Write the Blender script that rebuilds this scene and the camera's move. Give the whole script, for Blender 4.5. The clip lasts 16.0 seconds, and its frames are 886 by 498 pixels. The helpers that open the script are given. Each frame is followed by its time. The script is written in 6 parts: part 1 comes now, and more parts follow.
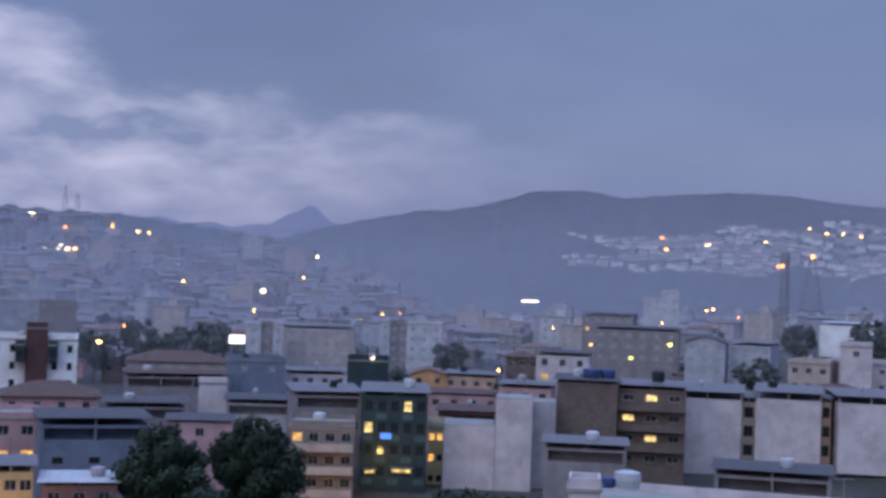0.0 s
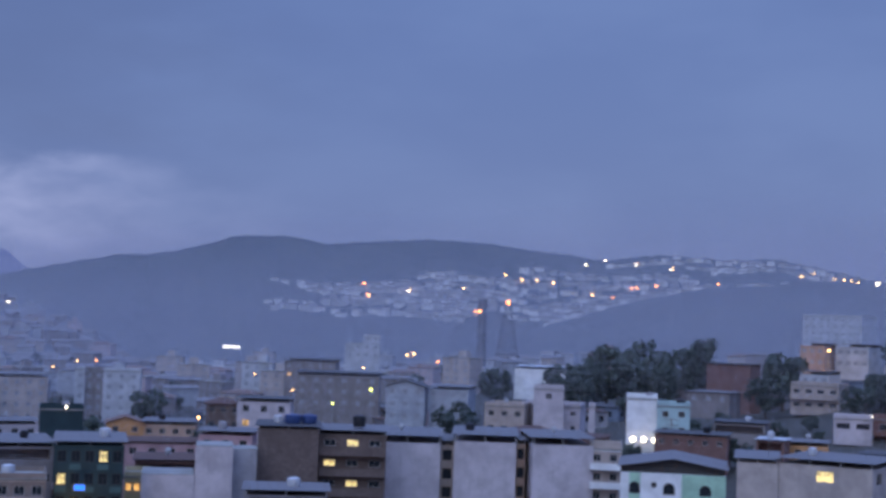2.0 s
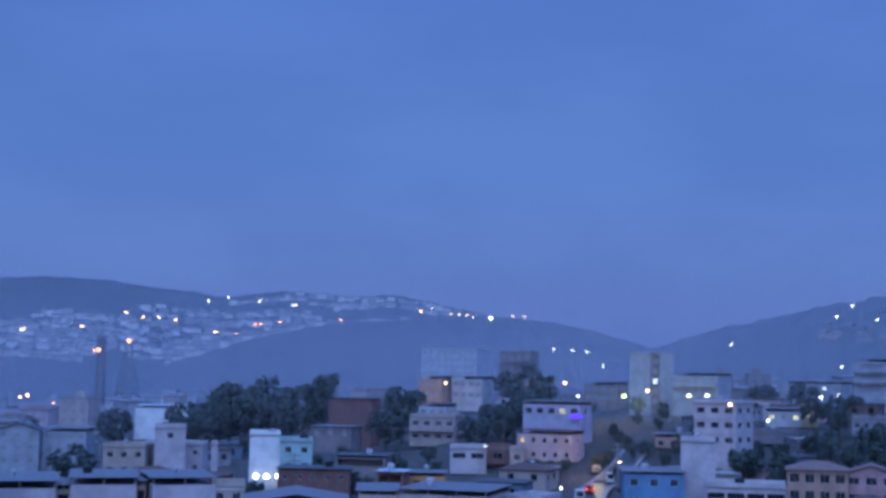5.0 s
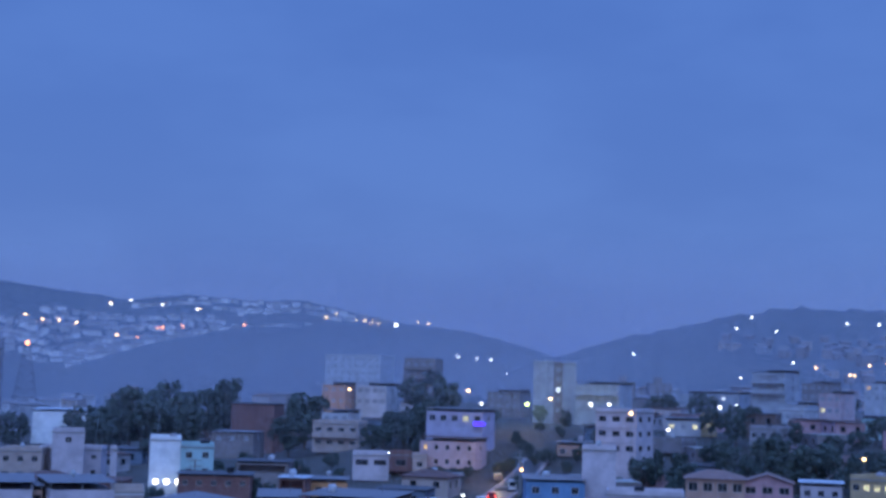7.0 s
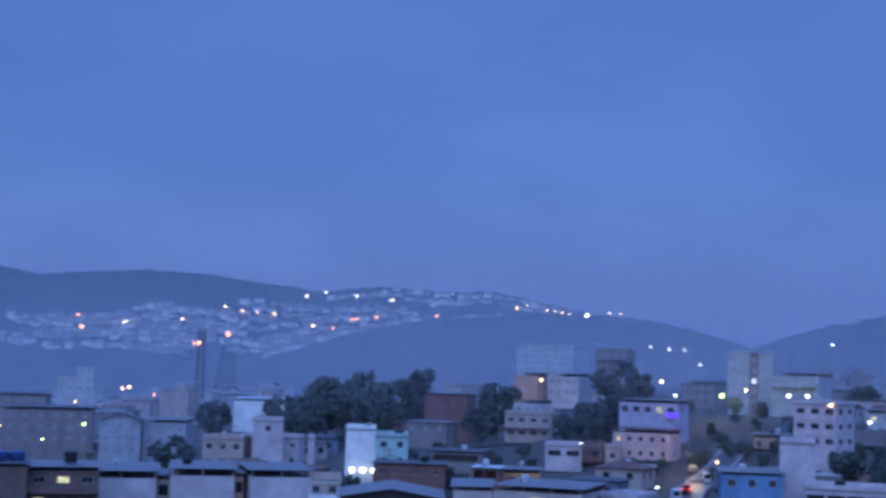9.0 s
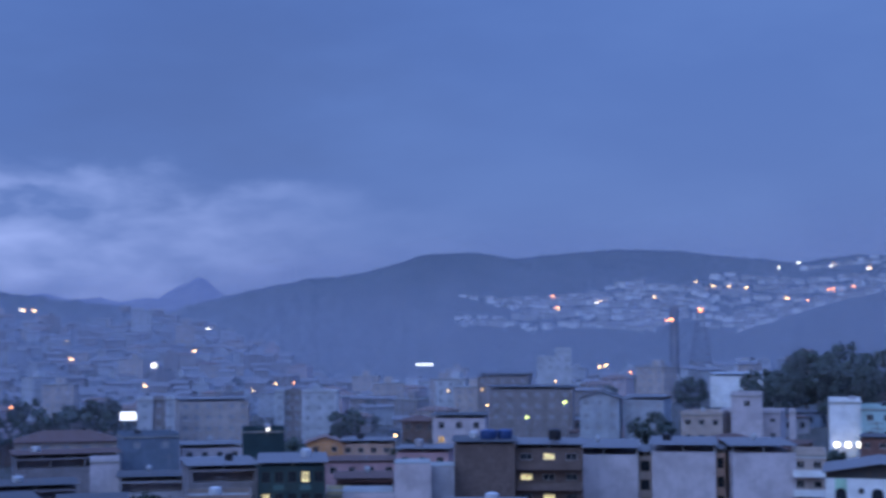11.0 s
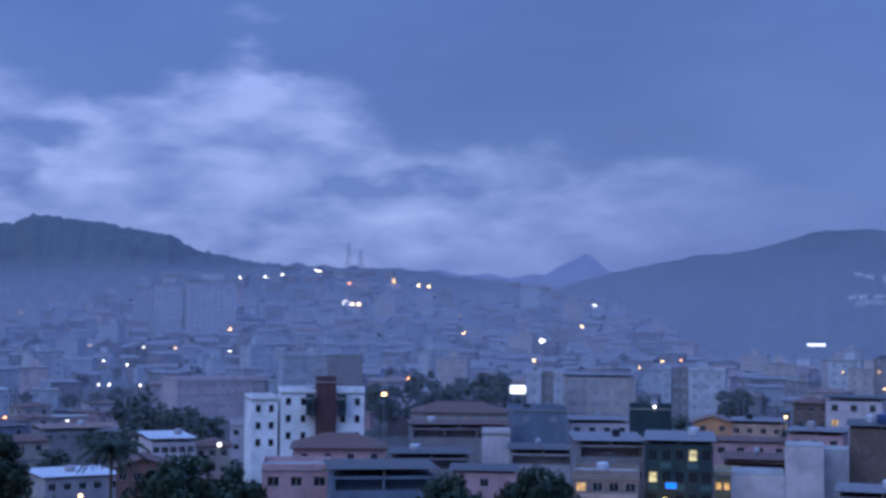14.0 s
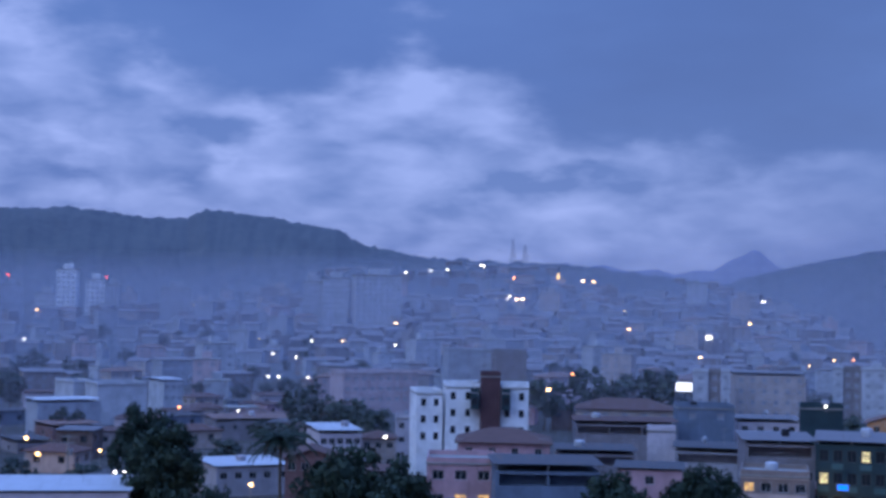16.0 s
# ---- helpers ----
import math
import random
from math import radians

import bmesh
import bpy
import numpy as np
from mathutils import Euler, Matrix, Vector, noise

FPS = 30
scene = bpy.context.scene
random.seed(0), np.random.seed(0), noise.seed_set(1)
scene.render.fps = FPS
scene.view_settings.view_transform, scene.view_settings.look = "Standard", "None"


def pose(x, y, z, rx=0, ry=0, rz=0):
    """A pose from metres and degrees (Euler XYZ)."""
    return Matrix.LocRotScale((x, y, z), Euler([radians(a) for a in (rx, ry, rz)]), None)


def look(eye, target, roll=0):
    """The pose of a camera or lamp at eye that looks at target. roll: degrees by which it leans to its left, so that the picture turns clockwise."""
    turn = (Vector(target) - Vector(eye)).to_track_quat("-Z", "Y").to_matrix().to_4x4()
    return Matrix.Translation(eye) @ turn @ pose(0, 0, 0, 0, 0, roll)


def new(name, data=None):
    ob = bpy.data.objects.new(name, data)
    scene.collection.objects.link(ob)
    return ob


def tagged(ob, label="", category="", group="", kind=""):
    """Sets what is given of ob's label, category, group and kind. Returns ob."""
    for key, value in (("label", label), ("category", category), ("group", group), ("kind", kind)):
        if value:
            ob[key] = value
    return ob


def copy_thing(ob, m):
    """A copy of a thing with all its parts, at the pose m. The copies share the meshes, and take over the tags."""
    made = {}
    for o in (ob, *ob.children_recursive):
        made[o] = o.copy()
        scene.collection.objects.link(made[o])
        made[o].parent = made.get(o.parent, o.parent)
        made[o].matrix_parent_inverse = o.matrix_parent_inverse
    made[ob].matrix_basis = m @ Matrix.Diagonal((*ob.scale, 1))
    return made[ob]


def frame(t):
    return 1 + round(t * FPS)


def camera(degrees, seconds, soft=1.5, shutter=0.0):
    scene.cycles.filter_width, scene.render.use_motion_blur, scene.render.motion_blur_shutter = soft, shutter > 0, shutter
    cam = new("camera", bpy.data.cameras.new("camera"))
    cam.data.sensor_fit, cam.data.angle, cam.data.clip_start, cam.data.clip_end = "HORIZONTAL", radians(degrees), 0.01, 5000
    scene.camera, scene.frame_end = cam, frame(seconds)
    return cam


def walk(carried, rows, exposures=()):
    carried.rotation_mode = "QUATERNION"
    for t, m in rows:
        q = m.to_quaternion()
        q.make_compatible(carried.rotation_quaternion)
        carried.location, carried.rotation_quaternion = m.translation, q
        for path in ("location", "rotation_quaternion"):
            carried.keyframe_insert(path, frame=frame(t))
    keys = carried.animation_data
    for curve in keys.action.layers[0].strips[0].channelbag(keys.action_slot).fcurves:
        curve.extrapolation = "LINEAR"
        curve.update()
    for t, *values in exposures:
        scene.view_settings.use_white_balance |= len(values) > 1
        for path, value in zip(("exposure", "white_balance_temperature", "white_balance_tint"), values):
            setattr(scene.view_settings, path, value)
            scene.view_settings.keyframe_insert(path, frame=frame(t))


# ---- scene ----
# A high window over a town in a valley at dusk, under rain clouds.
# Bearings are in degrees clockwise from +y, as seen from the window; distances in metres.
cam = camera(34.5, 16.0, soft=3.2, shutter=0.3)
EYE = 30.0
ROWS = [
    (0.0, 0.00, 1.10, 2.10),
    (0.5, 3.25, 1.79, 1.98),
    (1.0, 6.84, 2.59, 1.95),
    (1.5, 9.19, 3.11, 1.97),
    (2.0, 11.83, 3.34, 1.98),
    (2.5, 13.90, 3.34, 2.04),
    (3.0, 16.67, 3.21, 1.90),
    (3.5, 18.95, 3.23, 1.29),
    (4.0, 21.73, 3.83, 1.03),
    (4.5, 24.42, 4.49, 0.87),
    (5.0, 26.86, 5.17, 0.88),
    (5.2, 27.81, 5.42, 0.93),
    (7.3, 30.85, 5.56, 1.29),
    (7.5, 31.07, 5.66, 1.06),
    (8.0, 31.93, 5.76, 0.93),
    (8.5, 28.33, 5.25, 0.87),
    (9.0, 22.98, 4.94, 1.61),
    (9.5, 19.65, 4.56, 1.16),
    (10.0, 15.23, 4.09, 0.65),
    (10.2, 13.01, 4.04, 0.38),
    (12.3, -5.60, 3.67, 0.35),
    (12.5, -6.37, 3.63, 0.54),
    (13.0, -8.05, 3.36, 0.63),
    (13.5, -9.55, 3.04, 0.67),
    (14.0, -11.11, 2.80, 0.60),
    (14.5, -12.75, 2.70, 0.85),
    (15.0, -14.36, 2.54, 0.83),
    (15.5, -15.75, 2.38, 0.87),
    (16.0, -17.71, 2.51, 1.07),
]


def aim(yaw, pitch, roll):
    turn = pose(0, 0, 0, 0, 0, -yaw)
    out = turn @ Vector((0, 0.35, 0))
    return pose(out.x, out.y, EYE) @ turn @ pose(0, 0, 0, 90 + pitch) @ pose(0, 0, 0, 0, 0, roll)


walk(cam, [(t, aim(y, p, r)) for t, y, p, r in ROWS],
     exposures=[(0.0, 0.35, 10500, 10), (1.0, 0.32, 10800, 11), (1.7, 0.2, 9500, 11), (2.5, 0.1, 6500, 10), (3.5, 0.0, 6000, 9), (5.0, 0.0, 5700, 8),
                (9.0, 0.0, 5700, 8), (10.2, 0.0, 6000, 9), (12.3, 0.02, 6500, 10), (14.0, 0.07, 6500, 10), (16.0, 0.1, 6500, 10)])


# ---- light ----
def node(nt, kind, **inputs):
    n = nt.nodes.new(kind)
    for key, value in inputs.items():
        key = key.replace("_", " ")
        sock = n.inputs[int(key[1:])] if key[0] == "i" and key[1:].isdigit() else n.inputs[key]
        if isinstance(value, bpy.types.NodeSocket):
            nt.links.new(value, sock)
        else:
            sock.default_value = value
    return n


def calc(nt, op, a, b=0.0, c=0.0):
    n = nt.nodes.new("ShaderNodeMath")
    n.operation = op
    for i, v in enumerate((a, b, c)):
        if isinstance(v, bpy.types.NodeSocket):
            nt.links.new(v, n.inputs[i])
        else:
            n.inputs[i].default_value = v
    return n.outputs[0]


def ramp(nt, fac, *stops):
    n = nt.nodes.new("ShaderNodeValToRGB")
    nt.links.new(fac, n.inputs[0])
    el = n.color_ramp.elements
    while len(el) < len(stops):
        el.new(0.5)
    for e, (p, c) in zip(el, stops):
        e.position, e.color = p, (*c, 1)
    return n.outputs[0]


def mixed(nt, fac, a, b):
    n = nt.nodes.new("ShaderNodeMix")
    n.data_type = "RGBA"
    for sock, v in ((n.inputs[0], fac), (n.inputs[6], a), (n.inputs[7], b)):
        if isinstance(v, bpy.types.NodeSocket):
            nt.links.new(v, sock)
        else:
            sock.default_value = v if isinstance(v, float) else (*v, 1)
    return n.outputs[2]


def span(nt, v, a, b):
    n = nt.nodes.new("ShaderNodeMapRange")
    n.interpolation_type = "SMOOTHSTEP"
    nt.links.new(v, n.inputs[0])
    n.inputs[1].default_value, n.inputs[2].default_value = a, b
    return n.outputs[0]


world = bpy.data.worlds.new("dusk_sky")
scene.world = world
world.use_nodes = True
nt = world.node_tree
nt.nodes.clear()
way = node(nt, "ShaderNodeTexCoord").outputs["Generated"]
xyz = node(nt, "ShaderNodeSeparateXYZ", Vector=way).outputs
lift = calc(nt, "MAXIMUM", xyz[2], 0.0)
azd = calc(nt, "MULTIPLY", calc(nt, "ARCTAN2", xyz[0], xyz[1]), 57.2958)
eld = calc(nt, "MULTIPLY", calc(nt, "ARCSINE", lift), 57.2958)
dome = node(nt, "ShaderNodeCombineXYZ", X=azd, Y=calc(nt, "MULTIPLY", eld, 2.4)).outputs[0]
billow = node(nt, "ShaderNodeTexNoise", Vector=dome, Scale=0.17, Detail=5.0, Roughness=0.55).outputs[1]
tuft = node(nt, "ShaderNodeTexNoise", Vector=dome, Scale=0.34, Detail=4.0, Roughness=0.45, Distortion=0.2).outputs[0]
broad = node(nt, "ShaderNodeTexNoise", Vector=dome, Scale=0.07, Detail=4.0, Roughness=0.5).outputs[0]
puff_xyz = node(nt, "ShaderNodeSeparateXYZ", Vector=billow).outputs
drift_az = calc(nt, "ADD", azd, calc(nt, "MULTIPLY", calc(nt, "SUBTRACT", puff_xyz[0], 0.5), 14.0))
drift_el = calc(nt, "ADD", eld, calc(nt, "MULTIPLY", calc(nt, "SUBTRACT", puff_xyz[1], 0.5), 7.0))
# the dark cloud deck ends in a ragged edge over the hills to the left; rain closes the right
DECK = ((-40, 11.6), (-33, 11.0), (-29, 10.0), (-25, 8.9), (-21, 9.5), (-19, 10.5), (-16.5, 9.5), (-13, 7.7), (-5, 6.3), (4, 5.4), (20, 4.5))
deck = ramp(nt, calc(nt, "DIVIDE", calc(nt, "ADD", azd, 40.0), 60.0), *(((a + 40) / 60, (e / 20,) * 3) for a, e in DECK))
above = calc(nt, "SUBTRACT", drift_el, calc(nt, "MULTIPLY", deck, 20.0))
under = calc(nt, "SUBTRACT", 1.0, span(nt, above, -1.1, 1.1))
left_part = calc(nt, "SUBTRACT", 1.0, span(nt, azd, -17.0, 9.0))
# single clouds in the gap: bearing, height, half width, half height in degrees, lighter or darker
heaps = calc(nt, "ADD", 0.50, calc(nt, "MULTIPLY", calc(nt, "SUBTRACT", tuft, 0.5), 1.9))
for a, e, ra, re, k in ((-20.0, 8.0, 3.6, 2.2, 0.24), (-17.5, 9.3, 2.0, 0.9, 0.25), (-13.8, 5.8, 3.0, 0.7, -0.55), (-17.0, 4.1, 3.0, 0.6, -0.22), (-26.2, 7.8, 2.6, 0.6, -0.5),
                        (-26.8, 6.2, 1.1, 0.7, 0.4), (-33.2, 6.8, 1.8, 0.6, 0.35), (-32.0, 5.3, 3.2, 0.5, -0.35), (-29.2, 9.8, 1.2, 0.9, 0.35), (-34.5, 10.8, 1.2, 0.9, 0.5),
                        (-10.0, 6.9, 3.0, 0.6, 0.25), (-3.0, 5.4, 4.0, 0.9, 0.3), (-8.0, 3.4, 6.0, 0.7, 0.18)):
    u = calc(nt, "DIVIDE", calc(nt, "SUBTRACT", drift_az, float(a)), ra)
    v = calc(nt, "DIVIDE", calc(nt, "SUBTRACT", drift_el, float(e)), re)
    r2 = calc(nt, "ADD", calc(nt, "MULTIPLY", u, u), calc(nt, "MULTIPLY", v, v))
    heaps = calc(nt, "ADD", heaps, calc(nt, "MULTIPLY", calc(nt, "EXPONENT", calc(nt, "MULTIPLY", r2, -1.0)), k))
heaps = calc(nt, "MINIMUM", calc(nt, "MAXIMUM", heaps, 0.08), 1.1)
bright = calc(nt, "MULTIPLY", calc(nt, "MULTIPLY", under, left_part), heaps)
murk = calc(nt, "MULTIPLY", span(nt, broad, 0.36, 0.64), 0.4)
dark_col = mixed(nt, murk, (0.074, 0.152, 0.465), (0.110, 0.208, 0.56))
# the thickest part of the deck
du, dv = (calc(nt, "DIVIDE", calc(nt, "SUBTRACT", c, m), w) for c, m, w in ((drift_az, -5.0, 9.0), (drift_el, 11.0, 4.5)))
thick = calc(nt, "EXPONENT", calc(nt, "MULTIPLY", calc(nt, "ADD", calc(nt, "MULTIPLY", du, du), calc(nt, "MULTIPLY", dv, dv)), -1.0))
dark_col = mixed(nt, calc(nt, "MULTIPLY", thick, 0.75), dark_col, (0.062, 0.122, 0.375))
sky_col = mixed(nt, bright, dark_col, (0.295, 0.395, 0.83))
nish = node(nt, "ShaderNodeTexSky")
nish.sky_type, nish.sun_disc, nish.sun_elevation, nish.sun_rotation = "NISHITA", False, radians(4), radians(-150)
sky_col = mixed(nt, 0.015, sky_col, nish.outputs[0])
# overcast: the cloud overhead is several times brighter than that at the horizon
over = calc(nt, "ADD", 1.0, calc(nt, "MULTIPLY", span(nt, lift, 0.28, 0.95), 3.6))
bg = node(nt, "ShaderNodeBackground", Color=sky_col, Strength=over)
nt.links.new(bg.outputs[0], node(nt, "ShaderNodeOutputWorld").inputs[0])

sun = new("sun", bpy.data.lights.new("sun", "SUN"))
sun.data.energy, sun.data.angle, sun.data.color = 1.3, radians(70), (0.56, 0.76, 1.0)
sun.matrix_world = look((0, 0, 100), (35, 60, 20))


# ---- materials ----
def material(name, rough=0.85, metal=0.0, spec=0.3):
    m = bpy.data.materials.new(name)
    m.use_nodes = True
    t = m.node_tree
    b = t.nodes["Principled BSDF"]
    b.inputs["Roughness"].default_value, b.inputs["Metallic"].default_value = rough, metal
    b.inputs["Specular IOR Level"].default_value = spec
    return m, t, b


def coords(t):
    """World-size coordinates that differ from thing to thing."""
    tc = node(t, "ShaderNodeTexCoord").outputs["Object"]
    rnd = node(t, "ShaderNodeObjectInfo").outputs["Random"]
    shift = node(t, "ShaderNodeVectorMath")
    shift.operation = "ADD"
    t.links.new(tc, shift.inputs[0])
    t.links.new(node(t, "ShaderNodeCombineXYZ", X=calc(t, "MULTIPLY", rnd, 37.0), Y=calc(t, "MULTIPLY", rnd, 91.0)).outputs[0], shift.inputs[1])
    return shift.outputs[0], rnd


def bumped(t, b, height, strength, distance):
    n = node(t, "ShaderNodeBump", Height=height, Strength=strength, Distance=distance)
    t.links.new(n.outputs[0], b.inputs["Normal"])


def tint(c, k):
    return tuple(min(1.0, v * k) for v in c)


def paint(name, col, dirt=0.5, rough=0.85):
    """Weathered rendered wall: patches, rain streaks, fine grain."""
    m, t, b = material(name, rough)
    co, rnd = coords(t)
    patch = node(t, "ShaderNodeTexNoise", Vector=co, Scale=0.35, Detail=5.0, Roughness=0.6).outputs[0]
    run = node(t, "ShaderNodeMapping", Vector=co)
    run.inputs["Scale"].default_value = (1.6, 1.6, 0.13)
    streak = node(t, "ShaderNodeTexNoise", Vector=run.outputs[0], Scale=1.0, Detail=4.0, Roughness=0.6).outputs[0]
    grain = node(t, "ShaderNodeTexNoise", Vector=co, Scale=9.0, Detail=4.0).outputs[0]
    blot = node(t, "ShaderNodeTexNoise", Vector=co, Scale=0.9, Detail=6.0, Roughness=0.7).outputs[0]
    base = mixed(t, span(t, patch, 0.3, 0.7), tint(col, 0.78), tint(col, 1.1))
    base = mixed(t, calc(t, "MULTIPLY", span(t, blot, 0.5, 0.68), dirt * 0.5), base, tint(col, 0.55))
    base = mixed(t, calc(t, "MULTIPLY", span(t, streak, 0.55, 0.75), dirt * 0.6), base, tuple(0.35 * v + 0.02 for v in col))
    base = mixed(t, calc(t, "MULTIPLY", span(t, grain, 0.5, 0.7), 0.12), base, tint(col, 0.6))
    t.links.new(base, b.inputs["Base Color"])
    bumped(t, b, grain, 0.25, 0.02)
    return m


def tin(name, col, rust=0.4):
    m, t, b = material(name, 0.7, 0.0)
    co, rnd = coords(t)
    patch = node(t, "ShaderNodeTexNoise", Vector=co, Scale=0.5, Detail=6.0, Roughness=0.65).outputs[0]
    run = node(t, "ShaderNodeMapping", Vector=co)
    run.inputs["Scale"].default_value = (1.8, 0.12, 1.0)
    streak = node(t, "ShaderNodeTexNoise", Vector=run.outputs[0], Scale=1.0, Detail=4.0).outputs[0]
    base = mixed(t, patch, tint(col, 0.7), tint(col, 1.15))
    base = mixed(t, calc(t, "MULTIPLY", span(t, streak, 0.5, 0.72), rust), base, (0.12, 0.08, 0.065))
    t.links.new(base, b.inputs["Base Color"])
    t.links.new(calc(t, "ADD", calc(t, "MULTIPLY", patch, 0.3), 0.55), b.inputs["Roughness"])
    bumped(t, b, patch, 0.2, 0.05)
    return m


def tiles(name, col):
    m, t, b = material(name, 0.8)
    co, rnd = coords(t)
    wave = node(t, "ShaderNodeTexWave", Vector=co, Scale=1.4, Distortion=0.6, Detail=2.0)
    patch = node(t, "ShaderNodeTexNoise", Vector=co, Scale=0.6, Detail=6.0, Roughness=0.7).outputs[0]
    base = mixed(t, patch, tint(col, 0.55), tint(col, 1.3))
    base = mixed(t, calc(t, "MULTIPLY", wave.outputs[1], 0.35), base, tint(col, 0.5))
    t.links.new(base, b.inputs["Base Color"])
    bumped(t, b, wave.outputs[1], 0.5, 0.06)
    return m


def bricks(name, col):
    m, t, b = material(name, 0.9)
    co, rnd = coords(t)
    turn = node(t, "ShaderNodeMapping", Vector=co)
    turn.inputs["Rotation"].default_value = (radians(90), 0, 0)
    br = node(t, "ShaderNodeTexBrick", Vector=turn.outputs[0], Scale=1.0, Color1=(*tint(col, 0.8), 1), Color2=(*tint(col, 1.2), 1), Mortar=(*tint(col, 0.65), 1))
    br.inputs["Mortar Size"].default_value, br.inputs["Brick Width"].default_value, br.inputs["Row Height"].default_value = 0.015, 0.3, 0.2
    patch = node(t, "ShaderNodeTexNoise", Vector=co, Scale=0.4, Detail=6.0, Roughness=0.65).outputs[0]
    base = mixed(t, calc(t, "MULTIPLY", span(t, patch, 0.42, 0.7), 0.6), br.outputs[0], tint(col, 0.55))
    t.links.new(base, b.inputs["Base Color"])
    bumped(t, b, br.outputs[1], -0.3, 0.02)
    return m


def leaves(name, col):
    m, t, b = material(name, 0.7)
    geo = node(t, "ShaderNodeNewGeometry").outputs["Random Per Island"]
    rnd = node(t, "ShaderNodeObjectInfo").outputs["Random"]
    f = calc(t, "ADD", calc(t, "MULTIPLY", geo, 0.7), calc(t, "MULTIPLY", rnd, 0.3))
    t.links.new(ramp(t, f, (0.0, tint(col, 0.65)), (0.6, col), (1.0, (col[0] * 1.4, col[1] * 1.35, col[2] * 1.2))), b.inputs["Base Color"])
    return m


def plain(name, col, rough=0.6, metal=0.0):
    m, t, b = material(name, rough, metal)
    co, rnd = coords(t)
    patch = node(t, "ShaderNodeTexNoise", Vector=co, Scale=2.0, Detail=4.0).outputs[0]
    t.links.new(mixed(t, patch, tint(col, 0.75), tint(col, 1.2)), b.inputs["Base Color"])
    return m


def glow(name, col, strength):
    m, t, b = material(name, 0.5)
    b.inputs["Base Color"].default_value = (*col, 1)
    b.inputs["Emission Color"].default_value = (*col, 1)
    b.inputs["Emission Strength"].default_value = strength
    return m


def lit_room(name, col, strength):
    """A lit room behind a curtained pane: brighter and darker patches."""
    m, t, b = material(name, 0.3)
    co, rnd = coords(t)
    n = node(t, "ShaderNodeTexNoise", Vector=co, Scale=1.6, Detail=2.0).outputs[0]
    b.inputs["Base Color"].default_value = (*tint(col, 0.5), 1)
    b.inputs["Emission Color"].default_value = (*col, 1)
    t.links.new(calc(t, "MULTIPLY", span(t, n, 0.25, 0.65), strength), b.inputs["Emission Strength"])
    return m


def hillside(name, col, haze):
    """Wooded slope; as a far backdrop it emits the haze colour in place of misty air."""
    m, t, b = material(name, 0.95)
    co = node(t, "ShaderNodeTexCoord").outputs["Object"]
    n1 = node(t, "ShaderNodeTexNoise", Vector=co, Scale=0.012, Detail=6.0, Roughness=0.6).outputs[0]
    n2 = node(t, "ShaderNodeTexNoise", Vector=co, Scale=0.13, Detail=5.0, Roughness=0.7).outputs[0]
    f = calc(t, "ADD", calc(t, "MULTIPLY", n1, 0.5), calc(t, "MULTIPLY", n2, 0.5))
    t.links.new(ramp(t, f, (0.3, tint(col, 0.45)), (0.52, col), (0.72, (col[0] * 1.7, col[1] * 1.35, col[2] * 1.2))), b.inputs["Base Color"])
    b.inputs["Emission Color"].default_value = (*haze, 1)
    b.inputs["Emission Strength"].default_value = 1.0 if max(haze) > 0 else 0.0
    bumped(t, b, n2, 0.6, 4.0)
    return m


WHITE = paint("white_render", (0.50, 0.442, 0.475), 0.4)
SAND = paint("sandy_render", (0.25, 0.195, 0.175), 0.6)
FRESH = paint("fresh_white_render", (0.74, 0.74, 0.76), 0.1)
CREAM = paint("cream_render", (0.42, 0.34, 0.31), 0.5)
GREY = paint("grey_render", (0.33, 0.31, 0.335), 0.6)
DIM = paint("dirty_grey_render", (0.23, 0.205, 0.22), 0.7)
PINK = paint("pink_render", (0.46, 0.28, 0.30), 0.5)
PEACH = paint("peach_render", (0.44, 0.29, 0.23), 0.5)
YELLOW = paint("yellow_render", (0.45, 0.34, 0.20), 0.5)
ORANGE = paint("orange_render", (0.55, 0.28, 0.14), 0.4)
LILAC = paint("lilac_render", (0.44, 0.40, 0.52), 0.5)
BLUE = paint("blue_render", (0.15, 0.26, 0.43), 0.4)
SLATE = paint("blue_grey_render", (0.14, 0.175, 0.235), 0.5)
AQUA = paint("aqua_render", (0.34, 0.48, 0.50), 0.4)
MINT = paint("mint_render", (0.36, 0.58, 0.45), 0.4)
MAROON = paint("maroon_render", (0.10, 0.05, 0.055), 0.4)
# paints of the farther houses: haze is toned into these colours
PALE = paint("pale_haze_toned_render", (0.45, 0.46, 0.50), 0.4)
TAN = paint("tan_haze_toned_render", (0.44, 0.37, 0.35), 0.4)
ROSE = paint("rose_haze_toned_render", (0.47, 0.36, 0.38), 0.4)
ASH = paint("ash_haze_toned_render", (0.35, 0.37, 0.42), 0.4)
UMBER = paint("umber_haze_toned_render", (0.23, 0.20, 0.205), 0.4)
# window glass lightened to carry the haze in its colour
HAZED_PANE = plain("hazed_window", (0.26, 0.27, 0.31), 0.4)
TEAL = paint("dark_green_cladding", (0.020, 0.045, 0.055), 0.5, 0.5)
BROWN = bricks("brown_brick", (0.16, 0.115, 0.105))
PANEL = paint("teal_panel", (0.05, 0.11, 0.12), 0.4, 0.5)
BUTTER = paint("pale_yellow_render", (0.52, 0.42, 0.26), 0.3)
BRICK = bricks("red_brick", (0.21, 0.115, 0.105))
CONCRETE = paint("raw_concrete", (0.27, 0.26, 0.25), 0.7)
TIN = tin("zinc_sheet", (0.16, 0.15, 0.16))
TIN_WHITE = tin("white_sheet", (0.42, 0.43, 0.46), 0.15)
